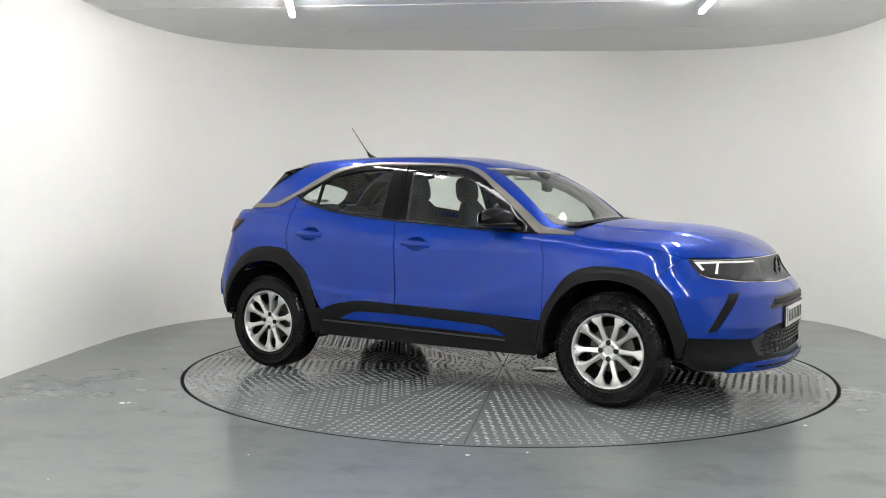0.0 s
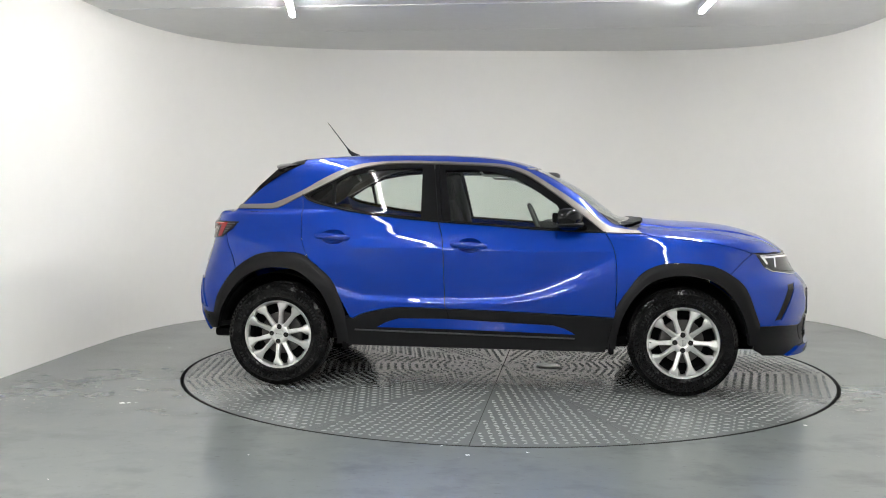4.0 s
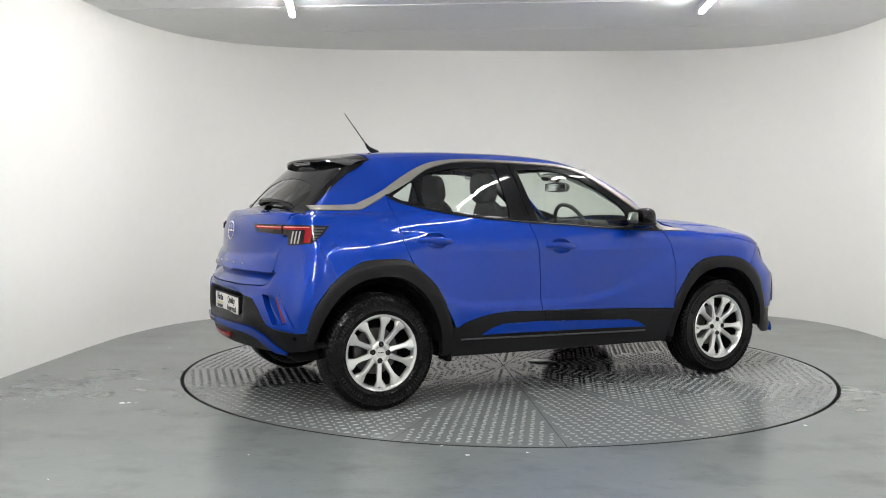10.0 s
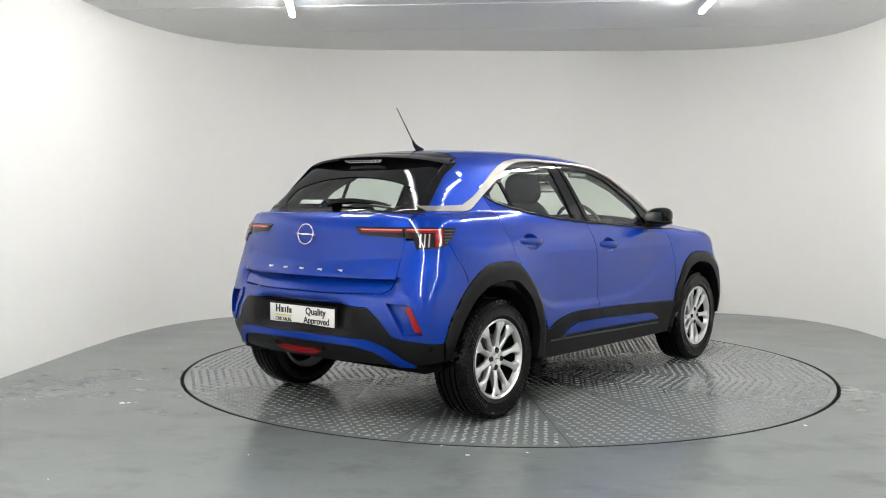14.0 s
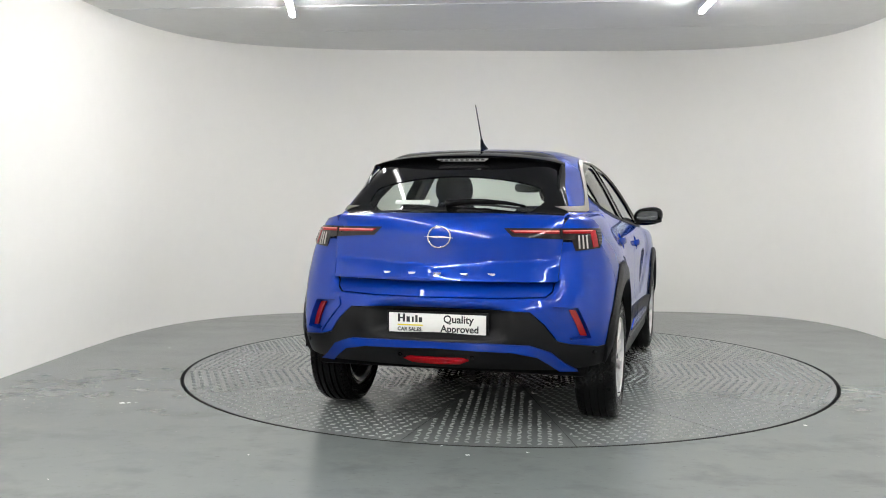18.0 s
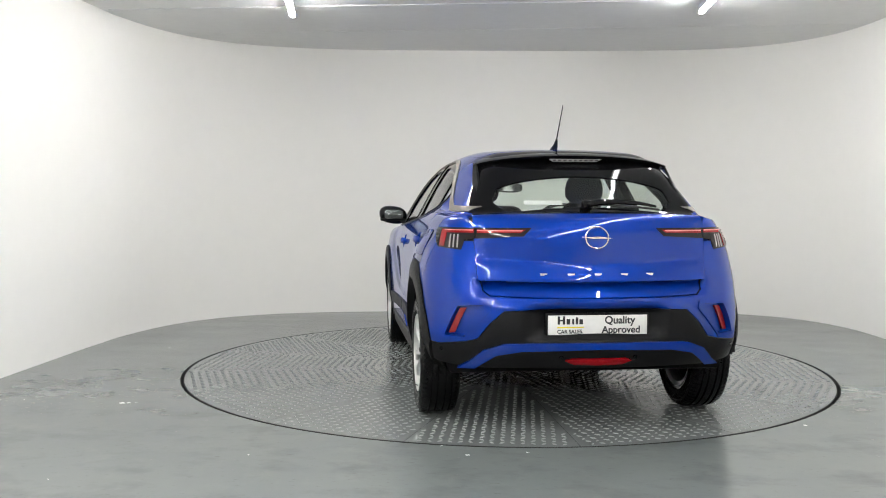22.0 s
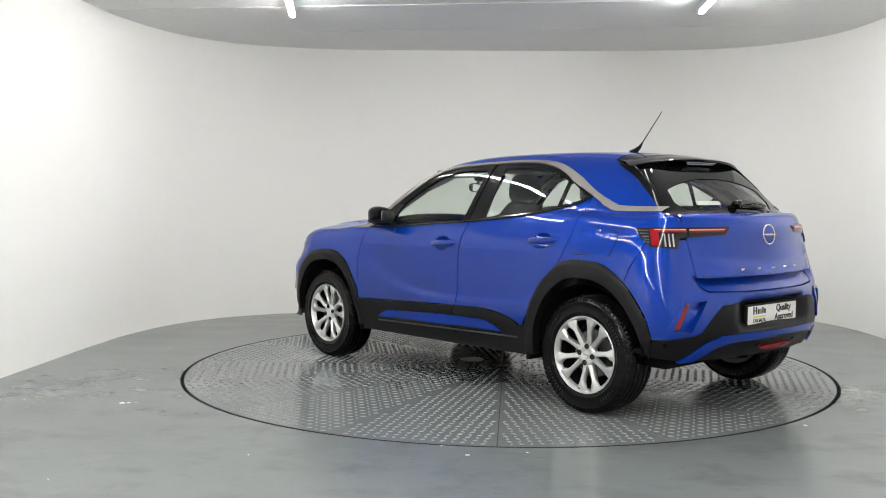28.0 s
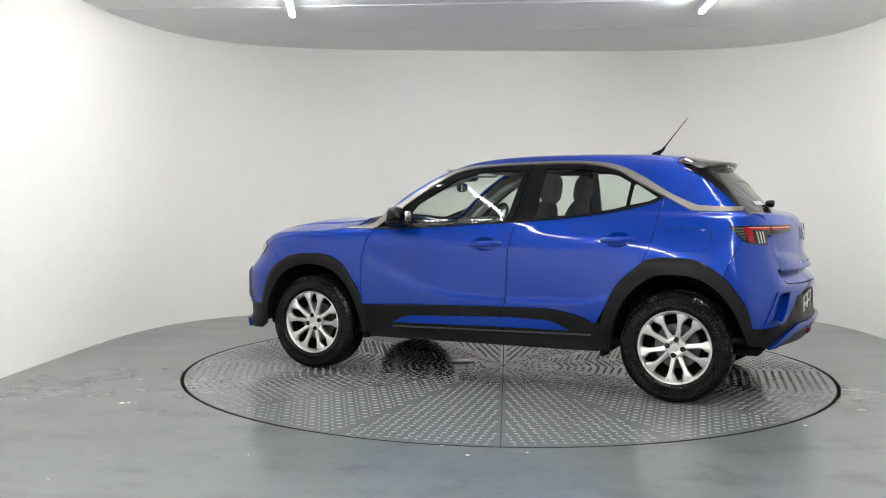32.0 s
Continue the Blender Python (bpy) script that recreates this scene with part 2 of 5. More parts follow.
for f in bm.faces:
    if abs(f.normal.z) > 0.5 and f.normal.z < 0:
        f.normal_flip()
tagged(part("floor", bm, FLOORPAINT, smooth=False), "worn grey-green painted concrete floor with scuffs", "floor", kind="structure")
# pit coloured black, so the gap's shade is in the colour
tagged(part("pit_floor", lathe([(-0.12, 0.001), (-0.12, PIT), (-0.001, PIT)], 144, "z"), GROOVE), "pit sides and bottom, coloured black for the shade in the gap", "pit", kind="structure")

# fluorescent tubes in two rows along the ceiling
def tube_lamp(x, y0, y1, glow):
    t = thing("tube_lamp", "lit white fluorescent tube on a slim ceiling fitting", "ceiling lamp", "tube lamps")
    z = -0.004
    part("housing", box(-0.026, 0.026, y0 + 0.02, y1 - 0.02, z - 0.030, z - 0.001, 0.003), FITTING, t)
    # shields added to hold the tube's light off the ceiling and upper walls
    for s in (-1, 1):
        part("side_shield", box(s * 0.0265 - 0.0015, s * 0.0265 + 0.0015, y0 + 0.02, y1 - 0.02, z - 0.054, z - 0.010), FITTING, t)
    part("tube", rod([(0, y0 + 0.03, z - 0.055), (0, y1 - 0.03, z - 0.055)], 0.019, sides=12), glow, t)
    for y in (y0 + 0.015, y1 - 0.015):
        part("end_cap", box(-0.024, 0.024, y - 0.015, y + 0.015, z - 0.076, z - 0.001, 0.004), FITTING, t)
    t.matrix_basis = pose(x, 0, HIGH + 0.006 * x)
    return t


for x, y0, lean, glows in ((-1.77, 0.98, 0.17, TUBES[:3]), (1.60, 1.08, -0.02, TUBES[3:])):
    for k in range(6):
        y = y0 - 1.95 * k
        lamp = tube_lamp(0, -0.9, 0.9, glows[min(k, 2)])
        xm = x + lean * 0.9 if k == 0 else x * 0.72
        lamp.matrix_basis = pose(xm, y - 0.9, HIGH + 0.006 * xm, 0, 0, math.degrees(math.atan(lean)) if k == 0 else 0)

# ---- the car's skin as one implicit form: negative inside, metres, x forward, z up ----
def curve(*pairs, ease=0.0):
    """A smooth curve through (where, value) pairs (monotone cubic), averaged over ease metres to either side."""
    a = np.array(pairs, float)
    a = a[np.argsort(a[:, 0])]
    xs, ys = a[:, 0], a[:, 1]
    d = np.diff(ys) / np.diff(xs)
    m = np.empty_like(ys)
    m[0], m[-1] = d[0], d[-1]
    m[1:-1] = np.where(d[:-1] * d[1:] > 0, 2 * d[:-1] * d[1:] / (d[:-1] + d[1:] + 1e-12), 0.0)

    def value(x):
        x = np.clip(x, xs[0], xs[-1])
        i = np.clip(np.searchsorted(xs, x) - 1, 0, len(xs) - 2)
        h = xs[i + 1] - xs[i]
        t = (x - xs[i]) / h
        return (ys[i] * (1 + 2 * t) * (1 - t) ** 2 + h * m[i] * t * (1 - t) ** 2
                + ys[i + 1] * t * t * (3 - 2 * t) + h * m[i + 1] * t * t * (t - 1))
    grid = np.linspace(xs[0], xs[-1], max(400, int((xs[-1] - xs[0]) / 0.0008)))
    table = value(grid)
    if ease:
        weights = np.cos(np.linspace(-1.4, 1.4, 15))
        room = np.minimum(1, np.minimum(grid - xs[0], xs[-1] - grid) / ease)
        table = sum(w * value(grid + room * d) for w, d in zip(weights, np.linspace(-ease, ease, 15))) / weights.sum()
    return lambda x: np.interp(x, grid, table)


def smax(a, b, k):
    h = np.maximum(k - np.abs(a - b), 0) / k
    return np.maximum(a, b) + h * h * k / 4


def smin(a, b, k):
    return -smax(-a, -b, k)


flank = curve((0.15, 0.80), (0.28, 0.835), (0.38, 0.856), (0.50, 0.866), (0.62, 0.867), (0.75, 0.861), (0.85, 0.852),
              (0.92, 0.845), (0.965, 0.834), (1.03, 0.806), (1.08, 0.783), (1.14, 0.74), (1.25, 0.64), (1.5, 0.40), ease=0.035)
cabin_side = curve((0.9, 0.85), (1.05, 0.79), (1.15, 0.742), (1.25, 0.69), (1.355, 0.63), (1.44, 0.572), (1.5, 0.52), (1.6, 0.42), ease=0.03)
nose = curve((0.15, 2.02), (0.22, 2.09), (0.25, 2.125), (0.30, 2.135), (0.36, 2.12), (0.42, 2.125), (0.52, 2.138), (0.66, 2.135),
             (0.70, 2.11), (0.76, 2.055), (0.80, 2.025), (0.89, 1.99), (0.95, 1.93), (1.05, 1.78))
tail = curve((0.2, -1.80), (0.32, -1.91), (0.39, -1.96), (0.46, -1.988), (0.57, -1.998), (0.66, -1.99), (0.705, -1.977), (0.75, -1.967),
             (0.80, -1.955), (0.862, -1.9165), (0.872, -1.9105), (0.884, -1.907), (0.94, -1.9045), (1.01, -1.9015), (1.055, -1.893), (1.085, -1.877), (1.12, -1.857), (1.3, -1.7), ease=0.012)
tail_corner = curve((0.2, -1.80), (0.39, -1.96), (0.47, -1.988), (0.57, -1.998), (0.66, -1.99), (0.75, -1.967), (0.85, -1.933), (0.94, -1.906), (1.02, -1.893), (1.12, -1.858), (1.3, -1.7), ease=0.07)
bonnet = curve((0.6, 1.10), (0.9, 1.095), (1.09, 1.082), (1.26, 1.066), (1.45, 1.058), (1.6, 1.043), (1.75, 1.012), (1.87, 0.968), (1.97, 0.905), (2.2, 0.72), ease=0.05)
deck = curve((-2.1, 1.02), (-1.93, 1.075), (-1.85, 1.115), (-1.75, 1.143), (-1.6, 1.16), (-1.2, 1.17), (-0.6, 1.14), (0.2, 1.1), (0.6, 1.10))
roof_line = curve((-1.6, 1.42), (-1.45, 1.455), (-1.34, 1.477), (-1.19, 1.502), (-0.89, 1.521), (-0.58, 1.527), (-0.28, 1.524),
                  (-0.05, 1.515), (0.12, 1.498), (0.30, 1.465), (0.6, 1.36), ease=0.06)
screen = curve((0.9, 1.17), (1.08, 0.945), (1.165, 0.838), (1.264, 0.705), (1.345, 0.582), (1.407, 0.465), (1.47, 0.31), (1.55, 0.0))
rear_screen = curve((1.0, -1.85), (1.145, -1.715), (1.28, -1.585), (1.42, -1.435), (1.55, -1.25))


fold_line = curve((-1.1, 0.74), (-0.9, 0.64), (-0.7, 0.585), (-0.2, 0.575), (0.15, 0.582), (0.35, 0.615), (0.55, 0.685), (0.75, 0.775), (0.95, 0.86), ease=0.06)
fold_deep = curve((-1.15, 0.0), (-0.75, 0.011), (-0.2, 0.016), (0.4, 0.018), (0.7, 0.013), (1.0, 0.0))


def skin(x, y, z):
    a = np.abs(y)
    up = np.clip((z - 0.35) / 0.12, 0, 1) * np.clip((1.02 - z) / 0.22, 0, 1)
    w = flank(z)
    w = w + 0.026 * up * np.exp(-((x - 1.25) / 0.42) ** 2) + 0.034 * up * np.exp(-((x + 1.30) / 0.42) ** 2)
    # the doors are drawn in above a fold that climbs towards the front wheel
    fold = z - fold_line(x)
    soft = 0.023 + 0.05 * np.clip((x - 0.25) / 0.4, 0, 1)
    step = np.clip(fold / (2 * soft) + 0.5, 0, 1)
    w = w - fold_deep(x) * step * step * (3 - 2 * step) * np.exp(-(np.maximum(fold, 0) / 0.20) ** 2)
    w = w - 0.020 * np.clip(x - 1.0, 0, 2) ** 2 - 0.10 * np.clip(-1.2 - x, 0, 2) ** 2
    low = smax(a - w, x - nose(z) - 0.015 + 0.56 * a ** 2.8, 0.16)
    recess = 0.075 * np.exp(-(y / 0.34) ** 8) * np.exp(-((z - 0.590) / 0.075) ** 6)
    ledge = np.where(z < 0.7955, 0.046 * np.clip((z - 0.712) / 0.07, 0, 1), 0.0) / (1 + np.exp((a - 0.600) / 0.010))
    rise = 0.03 * np.clip(a / 0.5, 0, 1) ** 2 * np.exp(-((z - 0.88) / 0.05) ** 2)
    inner = 1 / (1 + np.exp(np.clip((a - 0.585) / 0.012, -60, 60)))
    low = smax(low, tail(z - rise) * inner + tail_corner(z) * (1 - inner) + 0.30 * a ** 2 + recess + ledge - x, 0.14)
    low = smax(low, z - np.where(x > 0.5, bonnet(x) - 0.13 * a ** 2 + 0.007 * np.clip((0.50 - a) / 0.035 + 0.5, 0, 1), deck(x) - (0.03 + 0.04 * np.clip((x + 1.75) / 0.10, 0, 1) * np.clip((-0.9 - x) / 0.3, 0, 1)) * a ** 2), np.where(x > 0.5, 0.05, 0.022))
    wc = cabin_side(z) - (0.10 - 0.028 * np.clip((1.36 - z) / 0.2, 0, 1)) * np.clip(-0.5 - x, 0, 2) ** 2 - 0.01 * np.clip(x - 0.1, 0, 2) ** 2
    top = smax((a - wc) * 0.88, z - roof_line(x) + 0.10 * a ** 2, 0.09)
    top = smax(top, (x - screen(z) + 0.25 * a ** 2) * 0.65, 0.07)
    top = smax(top, (rear_screen(z) + 0.22 * a ** 2 - x) * 0.7, 0.05)
    return smin(low, top, 0.012)


def slope(p):
    e = 1e-3
    g = np.stack([skin(*(p + np.eye(3)[i] * e).T) - skin(*(p - np.eye(3)[i] * e).T) for i in range(3)], 1)
    return g / np.linalg.norm(g, axis=1)[:, None]


def cast(o, d, reach):
    """Where rays from o along d first meet the skin."""
    n = 90
    t = np.zeros(len(o))
    hit = np.full(len(o), np.nan)
    prev = np.zeros(len(o))
    for i in range(1, n + 1):
        s = reach * i / n
        q = o + d * s
        inside = (skin(q[:, 0], q[:, 1], q[:, 2]) < 0) & np.isnan(hit)
        hit[inside] = s
    miss = np.isnan(hit)
    lo, hi = np.where(miss, 0, hit - reach / n), np.where(miss, reach, hit)
    for _ in range(22):
        m = (lo + hi) / 2
        q = o + d * m[:, None]
        f = skin(q[:, 0], q[:, 1], q[:, 2])
        lo, hi = np.where(f > 0, m, lo), np.where(f > 0, hi, m)
    return o + d * hi[:, None], miss


FRONT_AXIS, REAR_AXIS = 0.9, -0.9


def lift(way, a, b):
    """Points of the skin from flat coordinates. side: (x, z); top: (x, y); front, rear: (angle round an upright axis in radians, z);
    hatch, prow: (y, height along a slant of 45 degrees) from behind or from ahead."""
    n, one, nil = len(a), np.ones(len(a)), np.zeros(len(a))
    if way == "side":
        return cast(np.stack([a, -1.3 * one, b], 1), np.stack([nil, one, nil], 1), 1.3)[0]
    if way == "top":
        return cast(np.stack([a, b, 1.8 * one], 1), np.stack([nil, nil, -one], 1), 1.5)[0]
    if way in ("hatch", "prow"):
        s, h = (1 if way == "hatch" else -1), 0.5 ** 0.5
        return cast(np.stack([s * h * b - s * h * 2.2, a, h * b + h * 2.2], 1), np.stack([s * h * one, nil, -h * one], 1), 3.0)[0]
    s, x0 = (1, FRONT_AXIS) if way == "front" else (-1, REAR_AXIS)
    c, t = np.cos(a) * s, np.sin(a)
    return cast(np.stack([x0 + 1.9 * c, 1.9 * t, b], 1), np.stack([-c, -t, nil], 1), 1.9)[0]


def flat(way, p):
    """The flat coordinates of points of the skin: the other way round."""
    x, y, z = p[:, 0], p[:, 1], p[:, 2]
    h = 0.5 ** 0.5
    if way == "side":
        return np.stack([x, z], 1)
    if way == "top":
        return np.stack([x, y], 1)
    if way in ("hatch", "prow"):
        return np.stack([y, h * (z + (x if way == "hatch" else -x))], 1)
    return np.stack([np.arctan2(y, x - FRONT_AXIS if way == "front" else REAR_AXIS - x), z], 1)

# ---- the turntable: a disc of tread plates with raised lozenges ----
RIM = 2.256
table = thing("turntable", "round grey turntable of painted steel tread plates", "turntable")
part("disc", lathe([(-0.002, RIM), (-0.002, 0.001)], 144, "z"), GROOVE, table, "dark joints between the tread plates")
# edge black too: it carries the shade of the gap round the rim
part("disc_skirt", lathe([(-0.10, 0.001), (-0.10, RIM), (-0.002, RIM)], 144, "z"), GROOVE, table, "turntable edge, coloured black for the shade in the gap")


def lozenge(verts, faces, x, y, a, half=0.0185, wide=0.0082, tall=0.0045):
    """A raised tread bar with sloping sides."""
    c, s = math.cos(a), math.sin(a)
    k = len(verts)
    for u, v, h in ((-half, 0, 0), (0, -wide, 0), (half, 0, 0), (0, wide, 0), (-half * 0.55, 0, tall), (0, -wide * 0.45, tall), (half * 0.55, 0, tall), (0, wide * 0.45, tall)):
        verts.append((x + u * c - v * s, y + u * s + v * c, h))
    for i in range(4):
        j = (i + 1) % 4
        faces.append((k + i, k + j, k + 4 + j, k + 4 + i))
    faces.append((k + 4, k + 5, k + 6, k + 7))


SECTORS = 16
PHASE = radians(-68.2)
for q in range(SECTORS):
    a0, a1 = 2 * math.pi * q / SECTORS + PHASE, 2 * math.pi * (q + 1) / SECTORS + PHASE
    mid = (a0 + a1) / 2
    off = Vector((math.cos(mid), math.sin(mid))) * 0.0125
    outline = [(off.x, off.y)] + [((RIM - 0.004) * math.cos(a), (RIM - 0.004) * math.sin(a)) for a in np.linspace(a0 + 0.0012, a1 - 0.0012, 12)]
    plate = part("tread_plate", plan_prism(outline, -0.0015, 0.0), PLATEPAINT, table, smooth=False)
    verts, faces = [], []
    step = 0.052
    c, s = math.cos(mid), math.sin(mid)
    for i in range(0, 50):
        for j in range(-12, 13):
            u, v = 0.06 + step * i, step * j
            if math.hypot(u, v) > RIM - 0.03 or abs(math.atan2(v, u)) > math.pi / SECTORS - 0.022 / math.hypot(u, v):
                continue
            lozenge(verts, faces, u * c - v * s, u * s + v * c, mid + (math.pi / 4 if (i + j) % 2 else -math.pi / 4))
    tagged(mesh_part("tread", verts, faces, TREADPAINT, plate, smooth=False), kind="stuff")

part("hub_cover", lathe([(0.0, 0.001), (0.004, 0.001), (0.004, 0.085), (0.0, 0.092)], 32, "z"), ALLOY, table, "pale round cover near the middle").matrix_basis = pose(0.33, 0.0, 0.0015)

# flecks of worn paint and grit on the floor
flecks = random.Random(5)
verts, faces = [], []
for k in range(260):
    x, y = flecks.uniform(-3.2, 3.2), flecks.uniform(-4.6, 2.9)
    if math.hypot(x, y) < RIM + 0.03:
        continue
    r, a0, n = flecks.uniform(0.002, 0.007) * (2.2 if k % 23 == 0 else 1), flecks.uniform(0, 6), 6
    i = len(verts)
    for j in range(n):
        a = a0 + 2 * math.pi * j / n
        rr = r * flecks.uniform(0.5, 1.2)
        verts.append((x + rr * math.cos(a) * 1.5, y + rr * math.sin(a), 0.0012))
    faces.append(tuple(range(i, i + n)))
half = len(faces) * 5 // 6
tagged(mesh_part("floor_grit", verts, faces[:half], INK, smooth=False), "dark specks of grit on the floor", "grit", kind="stuff")
tagged(mesh_part("paint_flecks", verts, faces[half:], FITTING, smooth=False), "pale flecks of worn floor paint", "flecks", kind="stuff")

# white chips
verts, faces = [], []
for x, y, r in ((-2.25, -1.46, 0.016), (-2.215, -1.455, 0.012), (-2.17, -1.45, 0.007), (-2.70, 0.56, 0.010), (-0.165, -2.43, 0.010), (0.12, -2.36, 0.006), (1.63, -1.70, 0.008)):
    i = len(verts)
    for j in range(7):
        a, rr = 2 * math.pi * j / 7, r * flecks.uniform(0.5, 1.1)
        verts.append((x + rr * math.cos(a) * 1.5, y + rr * math.sin(a), 0.0016))
    faces.append(tuple(range(i, i + 7)))
tagged(mesh_part("paint_chip", verts, faces, FITTING, smooth=False), "white chips on the floor paint", "chips", kind="stuff")

from mathutils.geometry import delaunay_2d_cdt


def smooth_line(pts, n=6):
    """Catmull-Rom through points, ends kept."""
    p = np.array(pts, float)
    if len(p) < 3:
        return p
    e = np.vstack([2 * p[0] - p[1], p, 2 * p[-1] - p[-2]])
    out = []
    for i in range(len(p) - 1):
        a, b, c, d = e[i:i + 4]
        for t in np.linspace(0, 1, n, endpoint=False):
            out.append(0.5 * (2 * b + (c - a) * t + (2 * a - 5 * b + 4 * c - d) * t * t + (3 * b - a - 3 * c + d) * t ** 3))
    return np.array(out + [p[-1]])


def seam(way, pts, bend=True):
    """A seam on the skin, as points in space."""
    p = smooth_line(pts) if bend and len(pts) > 2 else np.array(pts, float)
    return lift(way, p[:, 0], p[:, 1])


def mirrored(p):
    return p * np.array([1, -1, 1])


def outline_of(way, seams, inset=0.0, fine=0.03):
    """A closed flat outline from seams in space, resampled, drawn in by inset."""
    q = np.vstack([flat(way, s) for s in seams])
    keep = [0]
    for i in range(1, len(q)):
        if np.linalg.norm(q[i] - q[keep[-1]]) > 1e-3:
            keep.append(i)
    if np.linalg.norm(q[keep[-1]] - q[keep[0]]) < 1e-3:
        keep.pop()
    q = q[keep]
    x, y = q[:, 0], q[:, 1]
    if np.sum(x * np.roll(y, -1) - np.roll(x, -1) * y) < 0:
        q = q[::-1]
    if inset:
        e = np.roll(q, -1, 0) - q
        nrm = np.stack([-e[:, 1], e[:, 0]], 1) / (np.linalg.norm(e, axis=1)[:, None] + 1e-9)
        v = nrm + np.roll(nrm, 1, 0)
        v /= np.maximum(np.linalg.norm(v, axis=1)[:, None], 0.35)
        q = q + v * inset
    out = []
    for i in range(len(q)):
        a, b = q[i], q[(i + 1) % len(q)]
        k = max(1, int(np.ceil(np.linalg.norm(b - a) / fine)))
        out += [a + (b - a) * j / k for j in range(k)]
    return np.array(out)


def inside(q, pts):
    x, y = pts[:, 0][:, None], pts[:, 1][:, None]
    a, b = q, np.roll(q, -1, 0)
    cond = (a[:, 1] > y) != (b[:, 1] > y)
    with np.errstate(divide="ignore", invalid="ignore"):
        xi = (b[:, 0] - a[:, 0]) * (y - a[:, 1]) / (b[:, 1] - a[:, 1] + 1e-15) + a[:, 0]
    return (np.sum(cond & (x < xi), 1) % 2) == 1


def panel(name, way, seams, mat, parent, holes=(), inset=0.0018, off=0.0, thick=0.012, fine=0.03, label="", both=False, relief=None):
    """A pressed sheet: a piece of the skin inside an outline, with turned-in edges. both: also its mirror image on the other side."""
    loops = [outline_of(way, seams, inset, fine)] + [outline_of(way, h, -inset * 0.3, fine) for h in holes]
    lo, hi = loops[0].min(0), loops[0].max(0)
    g = np.stack(np.meshgrid(np.arange(lo[0] + fine / 2, hi[0], fine), np.arange(lo[1] + fine / 2, hi[1], fine)), -1).reshape(-1, 2)
    g = g[inside(loops[0], g)] if len(g) else g
    for h in loops[1:]:
        g = g[~inside(h, g)]
    if len(g):
        edge = np.vstack(loops)
        near = np.min(np.linalg.norm(g[:, None] - edge[None], axis=2), 1)
        g = g[near > fine * 0.45]
    pts, edges, k = [], [], 0
    for L in loops:
        pts += [Vector(v) for v in L]
        edges += [(k + i, k + (i + 1) % len(L)) for i in range(len(L))]
        k += len(L)
    pts += [Vector(v) for v in g]
    vs, _, fs, *_ = delaunay_2d_cdt(pts, edges, [], 0, 1e-6)
    v2 = np.array([tuple(v) for v in vs])
    tri = np.array([f for f in fs if len(f) == 3])
    mid = v2[tri].mean(1)
    ok = inside(loops[0], mid)
    for h in loops[1:]:
        ok &= ~inside(h, mid)
    tri = tri[ok]
    p = lift(way, v2[:, 0], v2[:, 1])
    nrm = slope(p)
    p = p + nrm * off
    if relief is not None:
        p = p + nrm * relief(v2)[:, None]
    # turn faces outwards
    fn = np.cross(p[tri[:, 1]] - p[tri[:, 0]], p[tri[:, 2]] - p[tri[:, 0]])
    if np.sum(fn * nrm[tri[:, 0]]) < 0:
        tri = tri[:, ::-1]
    if relief is not None:
        fn = np.cross(p[tri[:, 1]] - p[tri[:, 0]], p[tri[:, 2]] - p[tri[:, 0]])
        nrm = np.zeros_like(p)
        for i in range(3):
            np.add.at(nrm, tri[:, i], fn)
        nrm /= np.linalg.norm(nrm, axis=1)[:, None] + 1e-12
    count = {}
    for a, b, c in tri:
        for e in ((a, b), (b, c), (c, a)):
            count[e] = 1
    rim = [e for e in count if (e[1], e[0]) not in count]
    rv = sorted({v for e in rim for v in e})
    n0 = len(p)
    top = {v: n0 + i for i, v in enumerate(rv)}
    low = {v: n0 + len(rv) + i for i, v in enumerate(rv)}
    side = np.zeros((len(rv), 3))
    idx = {v: i for i, v in enumerate(rv)}
    for a, b in rim:
        d = np.cross(p[b] - p[a], nrm[a])
        d /= np.linalg.norm(d) + 1e-9
        side[idx[a]] += d
        side[idx[b]] += d
    side /= np.linalg.norm(side, axis=1)[:, None] + 1e-9
    verts = np.vstack([p, p[rv], p[rv] - nrm[rv] * thick])
    normals = np.vstack([nrm, side, side])
    faces = [tuple(t) for t in tri] + [(top[b], top[a], low[a], low[b]) for a, b in rim]
    made = [mesh_part(name, verts, faces, mat, parent, label, True, normals)]
    if both:
        made.append(mesh_part(name, mirrored(verts), [f[::-1] for f in faces], mat, parent, label, True, mirrored(normals)))
    return made if both else made[0]


def whole(half):
    """A seam that starts on the middle line, carried on to its mirror image."""
    return np.vstack([half[::-1], mirrored(half)])


# ---- the car ----
car = thing("car", "metallic blue compact crossover car with black cladding and silver wheels", "car")

# seams, on the right-hand side
BELT = [(-1.165, 1.236), (-1.10, 1.196), (-0.935, 1.154), (-0.72, 1.116), (-0.505, 1.092), (-0.245, 1.068), (-0.08, 1.058), (0.134, 1.044), (0.35, 1.027), (0.6, 1.014), (0.805, 1.008)]
GAP_FRONT = [(0.805, 1.008), (0.854, 0.91), (0.874, 0.77), (0.869, 0.59), (0.864, 0.486)]
GAP_MID = [(-0.245, 1.068), (-0.212, 0.942), (-0.20, 0.695), (-0.193, 0.553), (-0.185, 0.522)]
GAP_REAR = [(-1.165, 1.236), (-1.146, 1.116), (-1.129, 0.975), (-1.084, 0.852), (-1.03, 0.797)]
SILL_TOP = [(-0.785, 0.45), (-0.714, 0.485), (-0.574, 0.517), (-0.433, 0.528), (-0.08, 0.521), (0.272, 0.51), (0.627, 0.496), (0.864, 0.486)]
